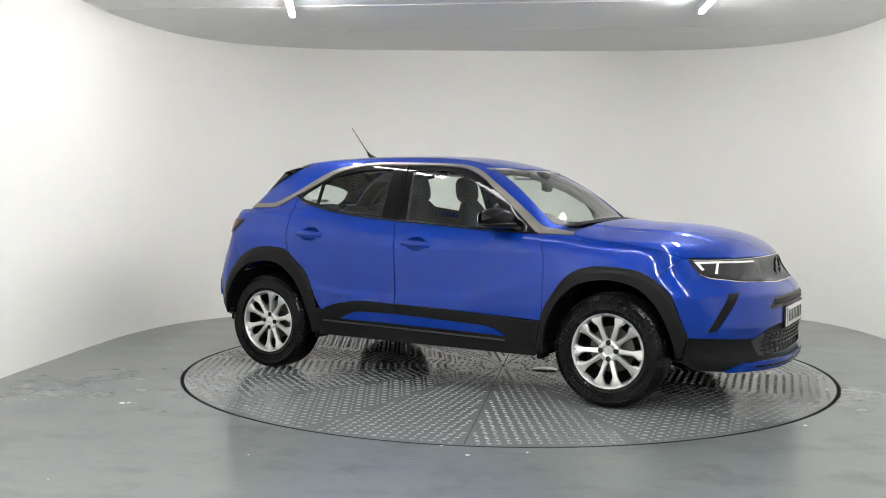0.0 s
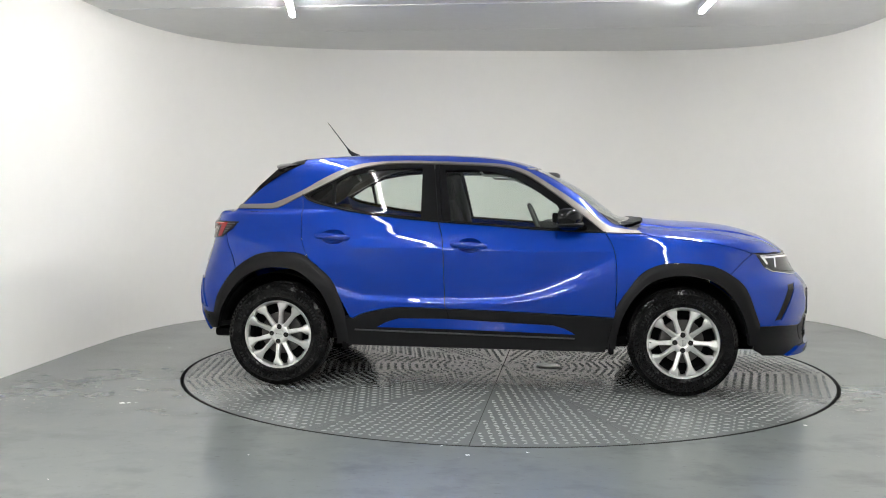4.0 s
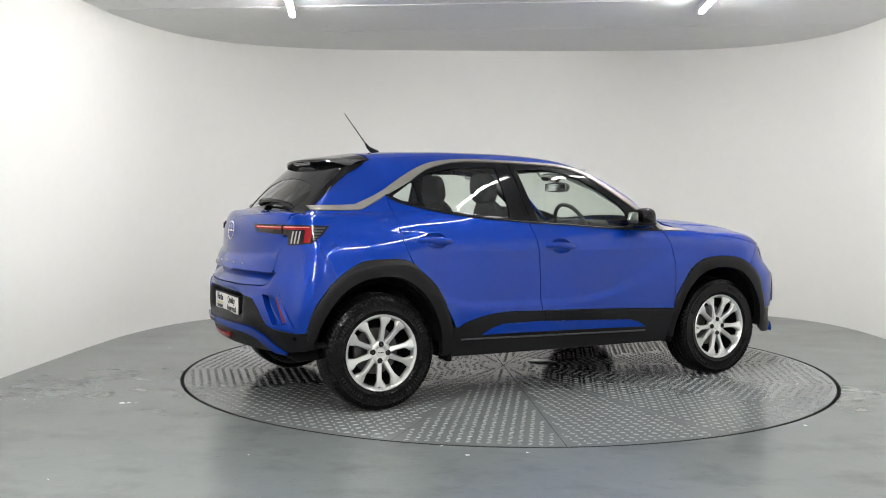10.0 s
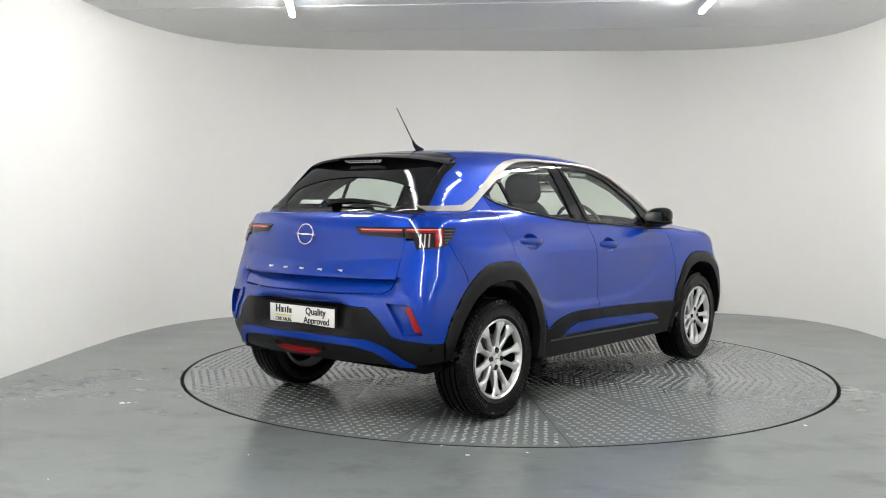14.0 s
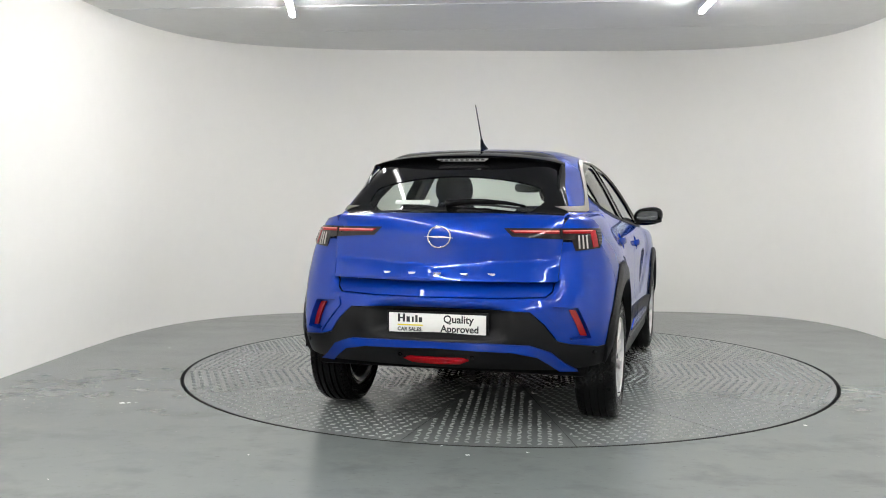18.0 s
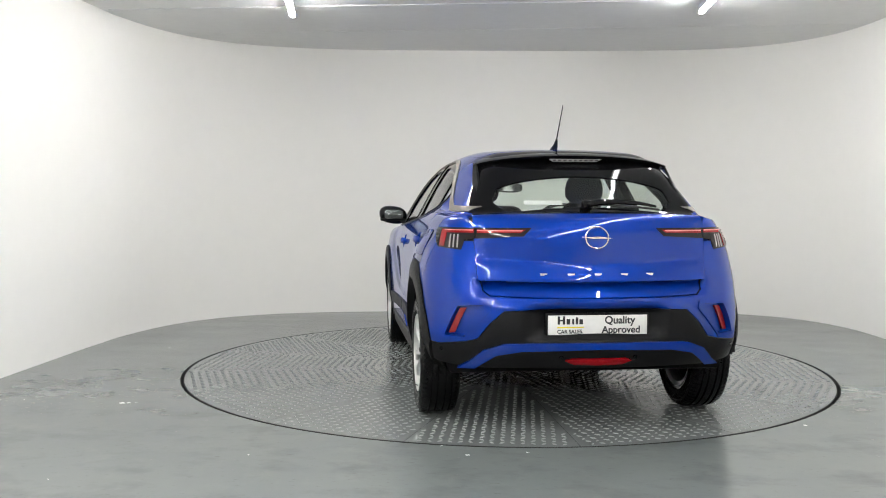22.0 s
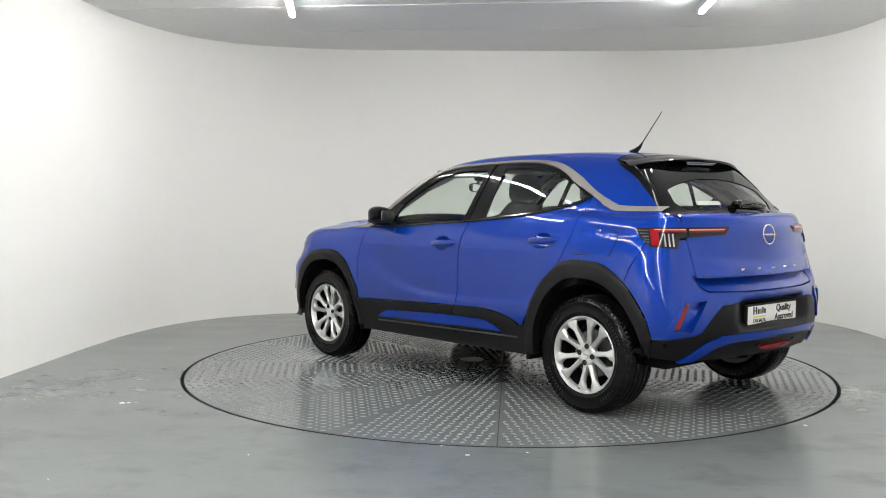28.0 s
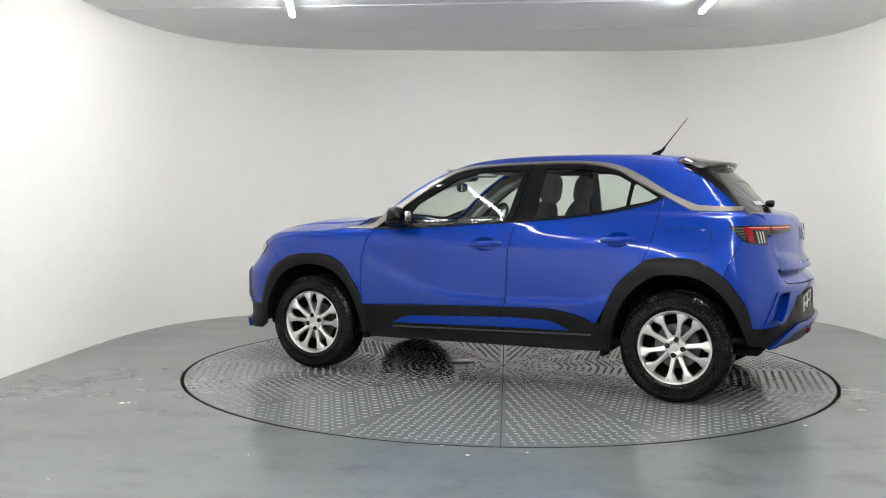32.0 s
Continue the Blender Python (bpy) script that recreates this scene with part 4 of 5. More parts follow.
# wheels
def wheel_parts(w):
    half = [(0.0, 0.336), (0.0155, 0.336), (0.017, 0.326), (0.026, 0.326), (0.0275, 0.336), (0.049, 0.335), (0.0505, 0.325), (0.0595, 0.325), (0.061, 0.334),
            (0.080, 0.331), (0.083, 0.325), (0.086, 0.330), (0.097, 0.322), (0.106, 0.302), (0.108, 0.300), (0.107, 0.297), (0.110, 0.27), (0.106, 0.245), (0.107, 0.242), (0.104, 0.238), (0.100, 0.219)]
    prof = [(-u, r) for u, r in half[::-1]] + half[1:]
    part("tyre", lathe(prof, 96), RUBBER, w, "black tyre with a grooved tread", sharp=50)
    part("rim", lathe([(-0.100, 0.221), (-0.104, 0.218), (-0.103, 0.212), (-0.094, 0.205), (-0.086, 0.202), (-0.08, 0.198), (0.09, 0.196), (0.100, 0.219)], 72), ALLOY, w, "silver alloy rim")
    part("brake_disc", lathe([(-0.012, 0.05), (-0.014, 0.135), (0.012, 0.137), (0.012, 0.05)], 40), STEEL, w, "steel brake disc")
    # dark backing: the shade behind the spokes is put into its colour
    part("wheel_shade", lathe([(0.03, 0.001), (0.03, 0.190), (-0.07, 0.195)], 40), DARK, w, "dark backing for the shade inside the wheel")
    for k in range(10):
        lean = 1 if k % 2 else -1
        mid = 2 * math.pi * (k // 2) / 5 + lean * radians(15.6)
        bm = bmesh.new()
        rows = []
        # radius, half width, face, depth, shift towards the partner spoke
        for r, wd, y, dp, sh in ((0.046, 0.021, -0.078, 0.032, 0.0), (0.075, 0.0170, -0.083, 0.034, 0.0), (0.110, 0.0155, -0.088, 0.034, 0.001), (0.146, 0.0155, -0.093, 0.032, 0.002),
                                 (0.162, 0.0200, -0.0955, 0.026, 0.0005), (0.178, 0.0300, -0.098, 0.024, -0.003), (0.196, 0.037, -0.0985, 0.020, -0.004), (0.211, 0.043, -0.097, 0.018, -0.004)):
            o = -lean * sh
            ridge = 0.35 * lean * wd
            rows.append([bm.verts.new(v) for v in ((r, y + dp, o - wd * 0.8), (r, y + 0.016, o - wd), (r, y + 0.007, o - wd * 0.84), (r, y + 0.0005, o + ridge - wd * 0.22), (r, y, o + ridge + wd * 0.18),
                                                   (r, y + 0.007, o + wd * 0.84), (r, y + 0.016, o + wd), (r, y + dp, o + wd * 0.8))])
        for p, q in zip(rows, rows[1:]):
            for i in range(7):
                bm.faces.new((p[i], p[i + 1], q[i + 1], q[i]))
        bmesh.ops.recalc_face_normals(bm, faces=bm.faces)
        bmesh.ops.rotate(bm, verts=bm.verts, cent=(0, 0, 0), matrix=Matrix.Rotation(mid, 3, "Y"))
        part("spoke", bm, ALLOY, w, sharp=11)
    part("hub", lathe([(-0.05, 0.001), (-0.078, 0.001), (-0.0785, 0.028), (-0.082, 0.031), (-0.081, 0.058), (-0.072, 0.068), (-0.05, 0.070)], 40), ALLOY, w, sharp=60)
    part("centre_cap", lathe([(-0.078, 0.001), (-0.082, 0.001), (-0.082, 0.022), (-0.078, 0.027)], 32), ALLOY, w)
    part("cap_emblem", box(-0.018, 0.018, -0.0835, -0.0815, -0.002, 0.002), CHROME, w)
    verts, faces = [], []
    for a0, n in ((0.5, 9), (2.4, 7), (3.7, 9), (5.4, 6)):
        for j in range(n):
            a, i = a0 + 0.075 * j, len(verts)
            for r, da in ((0.262, -0.022), (0.262, 0.022), (0.282, 0.022), (0.282, -0.022)):
                verts.append((r * math.cos(a + da), -0.1112, r * math.sin(a + da)))
            faces.append((i, i + 1, i + 2, i + 3))
    blocks, bf = [], []
    for j in range(72):
        a = 2 * math.pi * j / 72
        for s in (-1, 1):
            i = len(blocks)
            for r, u, da in ((0.3345, 0.063, -0.030), (0.3345, 0.063, 0.026), (0.3315, 0.081, 0.030), (0.3315, 0.081, -0.026), (0.325, 0.0965, -0.022), (0.325, 0.0965, 0.034), (0.311, 0.1045, -0.018), (0.311, 0.1045, 0.022)):
                blocks.append(((r + 0.0008) * math.cos(a + da), s * (u + 0.0005), (r + 0.0008) * math.sin(a + da)))
            for f in ((0, 1, 2, 3), (3, 2, 5, 4), (4, 5, 7, 6)):
                bf.append(tuple(i + q for q in (f if s > 0 else f[::-1])))
    tagged(mesh_part("shoulder_tread", blocks, bf, RUBBER, w, "shoulder blocks of the tyre tread", smooth=False), kind="stuff")
    tagged(mesh_part("sidewall_mark", verts, faces, PLASTIC, w, "raised marks on the tyre wall", smooth=False), kind="stuff")
    # raised black discs: the bolt recesses' shade is put into the colour
    for k in range(4):
        a = math.pi / 2 * k
        bm = lathe([(-0.074, 0.001), (-0.0825, 0.001), (-0.0852, 0.0150), (-0.078, 0.0172)], 16)
        bmesh.ops.translate(bm, verts=bm.verts, vec=(0.047 * math.cos(a), 0, 0.047 * math.sin(a)))
        part("wheel_bolt", bm, GROOVE, w, "black disc for the shade in a wheel bolt recess")
    bm = bmesh.new()
    bmesh.ops.create_cone(bm, segments=10, radius1=0.003, radius2=0.003, depth=0.02, cap_ends=True, matrix=Matrix.Translation((0.0, -0.100, -0.198)) @ Matrix.Rotation(radians(70), 4, "X"))
    part("valve", bm, INK, w)


wheel = new("wheel")
wheel.parent = car
wheel_parts(wheel)
wheel["label"] = "ten-spoke silver alloy wheel with black tyre"
for x, y, turned, r in ((-1.2785, -0.765, 4.8, 0), (1.2785, -0.765, 90, 0), (-1.2785, 0.765, 9, 180), (1.2785, 0.765, -15, 180)):
    m = pose(x, y, 0.338, 0, 0, r) @ pose(0, 0, 0, 0, turned, 0)
    if (x, y) == (-1.2785, -0.765):
        wheel.matrix_basis = m
    else:
        copy_thing(wheel, m)
for x in (-1.2785, 1.2785):
    for s in (-1, 1):
        bm = bmesh.new()
        rows = []
        for k in range(25):
            a = math.pi * (k / 24 * 0.94 + 0.03)
            rows.append([bm.verts.new((x + 0.395 * math.cos(a), s * y, 0.338 + 0.40 * math.sin(a))) for y in (0.50, 0.86)])
        for k in range(24):
            bm.faces.new((rows[k][0], rows[k][1], rows[k + 1][1], rows[k + 1][0]))
        bm.faces.new([r[0] for r in rows])
        part("arch_liner", bm, DARK, car)
part("underbody", box(-0.86, 0.86, -0.72, 0.72, 0.262, 0.33, 0.02), DARK, car, "dark underbody")
part("underbody", box(-1.74, -0.86, -0.50, 0.50, 0.345, 0.44, 0.02), DARK, car)
part("underbody", box(0.86, 1.90, -0.5, 0.5, 0.25, 0.34, 0.02), DARK, car)


# ---- details of the car ----
def at_skin(way, a, b, off=0.0):
    """A point of the skin and its outward normal; way as for lift."""
    p = lift(way, np.array([a], float), np.array([b], float))
    n = slope(p)
    return Vector(p[0] + n[0] * off), Vector(n[0])


def flip(ob, name=None, parent=None):
    """The mirror image of a part on the other side of the car."""
    me = ob.data.copy()
    me.transform(Matrix.Diagonal((1, -1, 1, 1)))
    me.flip_normals()
    o = new(name or ob.name.split(".")[0], me)
    o.parent = parent or ob.parent
    if "label" in ob:
        o["label"] = ob["label"]
    return o


def words(text, size, mat, m, parent, name="lettering", deep=0.0008):
    """Flat letters in the built-in font."""
    cu = bpy.data.curves.new(name, "FONT")
    cu.body, cu.size, cu.extrude, cu.align_x, cu.align_y = text, size, deep, "CENTER", "CENTER"
    cu.offset = size * 0.022
    tmp = new(name, cu)
    dg = bpy.context.evaluated_depsgraph_get()
    me = bpy.data.meshes.new_from_object(tmp.evaluated_get(dg))
    bpy.data.objects.remove(tmp)
    me.transform(m)
    me.materials.clear()
    me.materials.append(mat)
    ob = new(name, me)
    ob.parent = parent
    return ob


def facing_back(x, y, z, tilt=0.0):
    """Text axes for a sign that faces the rear."""
    return Matrix.Translation((x, y, z)) @ Matrix(((0, 0, -1, 0), (-1, 0, 0, 0), (0, 1, 0, 0), (0, 0, 0, 1))) @ Matrix.Rotation(tilt, 4, "X")


def slab(points, thick, bevel=0.0, flat_axis="y"):
    """A flat outline made thick."""
    bm = bmesh.new()
    lo = [bm.verts.new(p) for p in points]
    f = bm.faces.new(lo)
    r = bmesh.ops.extrude_face_region(bm, geom=[f])
    bmesh.ops.translate(bm, verts=[v for v in r["geom"] if isinstance(v, bmesh.types.BMVert)], vec=thick)
    bmesh.ops.recalc_face_normals(bm, faces=bm.faces)
    if bevel:
        bmesh.ops.bevel(bm, geom=bm.edges[:], offset=bevel, segments=2, affect="EDGES")
    return bm


def blob(cx, cy, cz, sx, sy, sz, power=2.6, bm=None, u=20, v=12):
    """A rounded block (superellipsoid)."""
    bm = bm or bmesh.new()
    rings = []

    def pw(t):
        return math.copysign(abs(t) ** (2 / power), t)
    for i in range(1, v):
        th = -math.pi / 2 + math.pi * i / v
        rings.append([bm.verts.new((cx + sx * pw(math.cos(th)) * pw(math.cos(ph)), cy + sy * pw(math.cos(th)) * pw(math.sin(ph)), cz + sz * pw(math.sin(th)))) for ph in (2 * math.pi * k / u for k in range(u))])
    for p, q in zip(rings, rings[1:]):
        for k in range(u):
            bm.faces.new((p[k], p[(k + 1) % u], q[(k + 1) % u], q[k]))
    bm.faces.new(rings[0][::-1])
    bm.faces.new(rings[-1])
    return bm


# door handles: a cup pressed into the door and a bar over it
for x, z, owners, tilt in ((-0.925, 0.972, pr, 2.0), (-0.045, 0.925, pf, 1.0)):
    p, n = at_skin("side", x, z)
    bm = bmesh.new()
    line = [(-0.118, 0.004, 0.004), (-0.10, -0.012, 0.004), (-0.05, -0.024, 0.003), (0.0, -0.027, 0.0), (0.05, -0.024, -0.003), (0.10, -0.012, -0.007), (0.118, 0.004, -0.009)]
    rows = []
    for k, (u, v, w) in enumerate(line):
        h = (0.009, 0.017, 0.020, 0.0205, 0.020, 0.017, 0.009)[k]
        rows.append([bm.verts.new((p.x + u, p.y + v + dv, p.z + w + dw)) for dv, dw in ((0.012, h * 0.8), (0.002, h), (-0.004, h * 0.6), (-0.005, 0), (-0.004, -h * 0.6), (0.002, -h), (0.012, -h * 0.8))])
    for a, b in zip(rows, rows[1:]):
        for i in range(6):
            bm.faces.new((a[i], a[i + 1], b[i + 1], b[i]))
    bmesh.ops.recalc_face_normals(bm, faces=bm.faces)
    h1 = part("door_handle", bm, PAINT, owners[0], "blue door handle")
    flip(h1, parent=owners[1])
    c1 = panel("handle_cup", "side", [side(cup_line(x, z) + cup_line(x, z)[:1], False)], PAINT, owners[0], off=0.0, thick=0.003, inset=-0.001, fine=0.012,
               relief=lambda v, x=x, z=z: -0.032 * np.clip(1.02 - ((v[:, 0] - x - 0.005) / 0.078) ** 2 - ((v[:, 1] - z + 0.002) / 0.046) ** 2, 0, 1) ** 0.5, label="scooped cup behind the handle")
    flip(c1, parent=owners[1])
    k1 = part("key_edge", rod([(p.x - 0.055, p.y - 0.004, p.z - 0.030), (p.x + 0.0, p.y - 0.006, p.z - 0.037), (p.x + 0.06, p.y - 0.004, p.z - 0.031)], 0.0022, sides=6), PAINT, owners[0])
    flip(k1, parent=owners[1])

# strip along the foot of the side windows
for pts, owners in ((cut(BELT, -0.245, 0.805), pf), (cut(BELT, -1.165, -0.245), pr)):
    ln = side(pts) + np.array([0, -0.003, 0.004])
    o = part("belt_strip", rod([tuple(v) for v in ln], 0.0055, sides=6), PLASTIC, owners[0], "dark strip below the side window")
    flip(o, parent=owners[1])

# door mirrors
for s in (1, -1):
    mirror = new("door_mirror")
    mirror.parent = car
    mirror["label"] = "gloss black door mirror"
    bm = blob(0.590, -0.885 * s, 1.094, 0.078, 0.108, 0.068, 2.5)
    for v in bm.verts:
        if v.co.x < 0.54:
            v.co.x = 0.54 - (0.54 - v.co.x) * 0.35
        v.co.z += (abs(v.co.y) - 0.9) * 0.10
        v.co.x -= (abs(v.co.y) - 0.84) * 0.25
    part("housing", bm, GLOSS, mirror)
    bm = blob(0.596, -0.882 * s, 1.060, 0.078, 0.104, 0.020, 2.8)
    for v in bm.verts:
        v.co.x -= (abs(v.co.y) - 0.84) * 0.25
    part("lower_shell", bm, PLASTIC, mirror)
    part("mirror_glass", slab([(0.502 - (w - 0.84) * 0.25, -w * s, z) for w, z in ((0.822, 1.066), (0.945, 1.062), (0.958, 1.078), (0.958, 1.115), (0.940, 1.134), (0.835, 1.130), (0.815, 1.112), (0.812, 1.078))], (0.004, 0, 0)), CHROME, mirror)
    part("foot", slab([(0.70, -0.775 * s, 1.012), (0.50, -0.79 * s, 1.012), (0.545, -0.86 * s, 1.05), (0.64, -0.86 * s, 1.05)], (0, 0, 0.028), 0.006), GLOSS, mirror)

# aerial on the roof
base, n = at_skin("top", -0.985, 0.0)
aerial = new("aerial")
aerial.parent = car
aerial["label"] = "black rod aerial, leaning back"
part("aerial_foot", rod([(base.x + 0.05, 0, base.z - 0.004), (base.x + 0.02, 0, base.z + 0.012), (base.x - 0.012, 0, base.z + 0.035), (base.x - 0.03, 0, base.z + 0.06)], [0.024, 0.018, 0.011, 0.006], sides=12), PLASTIC, aerial)
part("aerial_rod", rod([(base.x - 0.026, 0, base.z + 0.055), (-1.162, 0, 1.766)], [0.0042, 0.0026], sides=8), INK, aerial)

# roof spoiler over the rear window
sp = new("roof_spoiler")
sp.parent = car
sp["label"] = "gloss black roof spoiler"
rows = []
bm = bmesh.new()
for k in range(21):
    y = -0.56 + 1.12 * k / 20
    e = abs(y) / 0.56
    drop = 0.10 * y * y + 0.018 * e ** 6
    xs = -1.475 + 0.115 * e ** 2.4
    z0 = 1.466 - drop
    rows.append([bm.verts.new(v) for v in (
        (-1.22 + 0.01 * e, y * 0.86, 1.492 - drop * 0.8), (-1.33 + 0.04 * e, y * 0.93, 1.480 - drop * 0.9), (xs + 0.02, y, z0 - 0.002), (xs, y, z0 - 0.009), (xs + 0.006, y, z0 - 0.020),
        (xs + 0.06, y * 0.98, z0 - 0.030), (-1.385 + 0.04 * e, y * 0.95, z0 - 0.055), (-1.35 + 0.05 * e, y * 0.93, z0 - 0.085))])
for p, q in zip(rows, rows[1:]):
    for i in range(7):
        bm.faces.new((p[i], p[i + 1], q[i + 1], q[i]))
bmesh.ops.recalc_face_normals(bm, faces=bm.faces)
part("blade", bm, GLOSS, sp, sharp=50)
for s in (-1, 1):
    part("spoiler_end", slab([(-1.25, 0.548 * s, 1.425), (-1.365, 0.553 * s, 1.415), (-1.50, 0.552 * s, 1.300), (-1.60, 0.585 * s, 1.178), (-1.56, 0.60 * s, 1.195), (-1.40, 0.572 * s, 1.345)], (0, -0.014 * s, 0.0), 0.004), GLOSS, sp)
part("brake_light", slab([(-1.462, 0.15, 1.440), (-1.462, -0.15, 1.440), (-1.452, -0.125, 1.426), (-1.452, 0.125, 1.426)], (0.01, 0, -0.002)), CLEAR, sp, "high brake light behind a clear lens")
for k in range(9):
    part("led", box(-1.4645, -1.4605, -0.12 + 0.03 * k - 0.009, -0.12 + 0.03 * k + 0.009, 1.4295, 1.436), SMOKE, sp)
for k in range(11):
    part("marking", box(-1.4215, -1.4205, -0.10 + 0.02 * k - 0.006, -0.10 + 0.02 * k + 0.006, 1.388, 1.396), WHITE, sp, "white unreadable marking")

# rear wiper
wp = new("rear_wiper")
wp.parent = car
wp["label"] = "black rear wiper resting across the glass"
q0, n0 = at_skin("top", -1.69, 0.0)
bm = blob(q0.x - 0.012, 0.0, q0.z + 0.022, 0.030, 0.030, 0.022)
part("wiper_cap", bm, GLOSS, wp)
arm = [(-1.712, 0.02, 1.185), (-1.71, -0.06, 1.200), (-1.70, -0.17, 1.203), (-1.675, -0.30, 1.195), (-1.655, -0.40, 1.178)]
part("wiper_arm", rod(arm, [0.020, 0.018, 0.015, 0.011, 0.007], sides=8), GLOSS, wp)
part("wiper_blade", rod([(-1.675, -0.06, 1.188), (-1.668, -0.2, 1.184), (-1.655, -0.38, 1.166), (-1.648, -0.42, 1.160)], 0.006, sides=6), INK, wp)

# badge and letters on the tailgate
bz = 1.019
bx = float(lift("rear", np.array([0.0]), np.array([bz]))[0][0])
badge = new("badge")
badge.parent = car
badge["label"] = "chrome ring badge"
ring = [(bx - 0.008 + 0.10 * (0.055 * math.sin(a)), 0.060 * math.cos(a), bz + 0.055 * math.sin(a)) for a in (2 * math.pi * k / 40 for k in range(40))]
part("ring", rod(ring, 0.0042, closed=True, sides=8), CHROME, badge)
part("bar", slab([(bx - 0.006, 0.085, bz + 0.004), (bx - 0.006, -0.01, bz + 0.004), (bx - 0.006, -0.016, bz - 0.005), (bx - 0.006, 0.02, bz - 0.005)], (-0.006, 0, 0), 0.001), CHROME, badge)
part("bar", slab([(bx - 0.006, -0.085, bz - 0.004), (bx - 0.006, 0.01, bz - 0.004), (bx - 0.006, 0.016, bz + 0.005), (bx - 0.006, -0.02, bz + 0.005)], (-0.006, 0, 0), 0.001), CHROME, badge)
for y in (0.28, 0.14, 0.0, -0.14, -0.28):
    lx = float(lift("rear", np.array([math.atan2(y, 1.01)]), np.array([0.832]))[0][0])
    part("letter_bar", slab([(lx + 0.002, y + 0.020, 0.8375), (lx + 0.002, y - 0.020, 0.8375), (lx + 0.002, y - 0.015, 0.8255), (lx + 0.002, y + 0.015, 0.8255)], (-0.005, 0, 0), 0.0008), CHROME, car)
sx = float(lift("rear", np.array([-0.52]), np.array([0.895]))[0][0])
part("letter_bar", slab([(sx - 0.002, -0.485, 0.900), (sx + 0.03, -0.575, 0.900), (sx + 0.03, -0.575, 0.888), (sx - 0.002, -0.485, 0.888)], (-0.004, 0, 0)), CHROME, car)

# rear plate on its holder
pl = new("rear_plate")
pl.parent = car
pl["label"] = "white dealer plate with black lettering in a black holder"
px, pz = -1.942, 0.574
part("holder", box(px + 0.002, px + 0.02, -0.272, 0.272, pz - 0.075, pz + 0.060, 0.004), PLASTIC, pl)
part("plate", box(px - 0.002, px + 0.003, -0.260, 0.260, pz - 0.050, pz + 0.050, 0.001), WHITE, pl)
words("Quality", 0.054, INK, facing_back(px - 0.0032, -0.115, pz + 0.023), pl)
words("Approved", 0.050, INK, facing_back(px - 0.0032, -0.122, pz - 0.026), pl)
words("CAR SALES.", 0.027, INK, facing_back(px - 0.0032, 0.145, pz - 0.034), pl)
for y, w, h in ((0.205, 0.012, 0.042), (0.178, 0.012, 0.042), (0.155, 0.018, 0.028), (0.130, 0.010, 0.028), (0.110, 0.012, 0.036), (0.088, 0.018, 0.026)):
    part("wordmark_bar", box(px - 0.0036, px - 0.002, y - w / 2, y + w / 2, pz + 0.004, pz + 0.004 + h), INK, pl)
part("wordmark_bar", box(px - 0.0036, px - 0.002, 0.180, 0.203, pz + 0.020, pz + 0.028), INK, pl)
part("yellow_line", box(px - 0.0036, px - 0.002, 0.075, 0.213, pz - 0.015, pz - 0.008), YELLOW, pl)
for k in range(9):
    part("wordmark_bar", box(px - 0.0005, px + 0.0025, 0.075 - 0.0185 * k - 0.0065, 0.075 - 0.0185 * k + 0.0065, pz - 0.0705, pz - 0.056), WHITE, pl)

# pocket and raised blade round each rear reflector
panel("bumper_blade", "rear", [rear(BLADE + BLADE[:1], False)], PAINT, car, holes=[[pocket]], off=0.009, thick=0.05, both=True, fine=0.02, label="raised blue blade round the reflector")
panel("pocket_floor", "rear", [pocket], PAINT, car, off=-0.034, thick=0.004, inset=-0.012, both=True, label="blue floor of the reflector pocket")

# tail lamp insides
for i, la in enumerate(lamps):
    for a, w in ((0.688, 0.007), (0.708, 0.007), (0.728, 0.007)):
        pts = [(a, 1.030), (a + w, 1.030), (a + w - 0.004, 0.962), (a - 0.004, 0.962)]
        o = panel("light_bar", "rear", [rear(pts + pts[:1], False)], FROST, car, off=0.009, thick=0.003, inset=0, label="pale vertical lamp element")
        if i:
            me = o.data
            me.transform(Matrix.Diagonal((1, -1, 1, 1)))
            me.flip_normals()
        o.parent = la
for pts, mat in (([(0.800, 1.050), (0.852, 1.045), (0.83, 1.0), (0.800, 0.972)], SMOKE), ([(0.375, 1.0535), (0.60, 1.0535), (0.60, 1.0475), (0.382, 1.0475)], PINK), ([(0.604, 1.062), (0.612, 1.062), (0.612, 1.012), (0.604, 1.012)], GLOSS), ([(0.62, 1.0545), (0.775, 1.0535), (0.775, 1.0485), (0.62, 1.0490)], PINK)):
    for o, la in zip(panel("lens_element", "rear", [rear(pts + pts[:1], False)], mat, car, off=0.0095, thick=0.003, inset=0, both=True), lamps):
        o.parent = la

for z in (1.046, 1.030, 1.014, 0.998, 0.984):
    top = 0.852 - (1.046 - z) * 0.55
    pts = [(0.802, z + 0.003), (top, z + 0.003), (top - 0.003, z - 0.003), (0.802, z - 0.003)]
    for o, la in zip(panel("lens_rib", "rear", [rear(pts + pts[:1], False)], VISOR, car, off=0.012, thick=0.002, inset=0, both=True), lamps):
        o.parent = la
# parking sensors
for a, z in ((0.735, 0.44), (0.18, 0.41)):
    for s in (-1, 1):
        p, n = at_skin("rear", s * a, z, 0.001 if a > 0.5 else 0.002)
        bm = bmesh.new()
        bmesh.ops.create_cone(bm, segments=16, radius1=0.0115, radius2=0.0105, depth=0.006, cap_ends=True, matrix=Matrix.Translation(p) @ n.to_track_quat("Z", "Y").to_matrix().to_4x4())
        part("parking_sensor", bm, GLOSS, car)

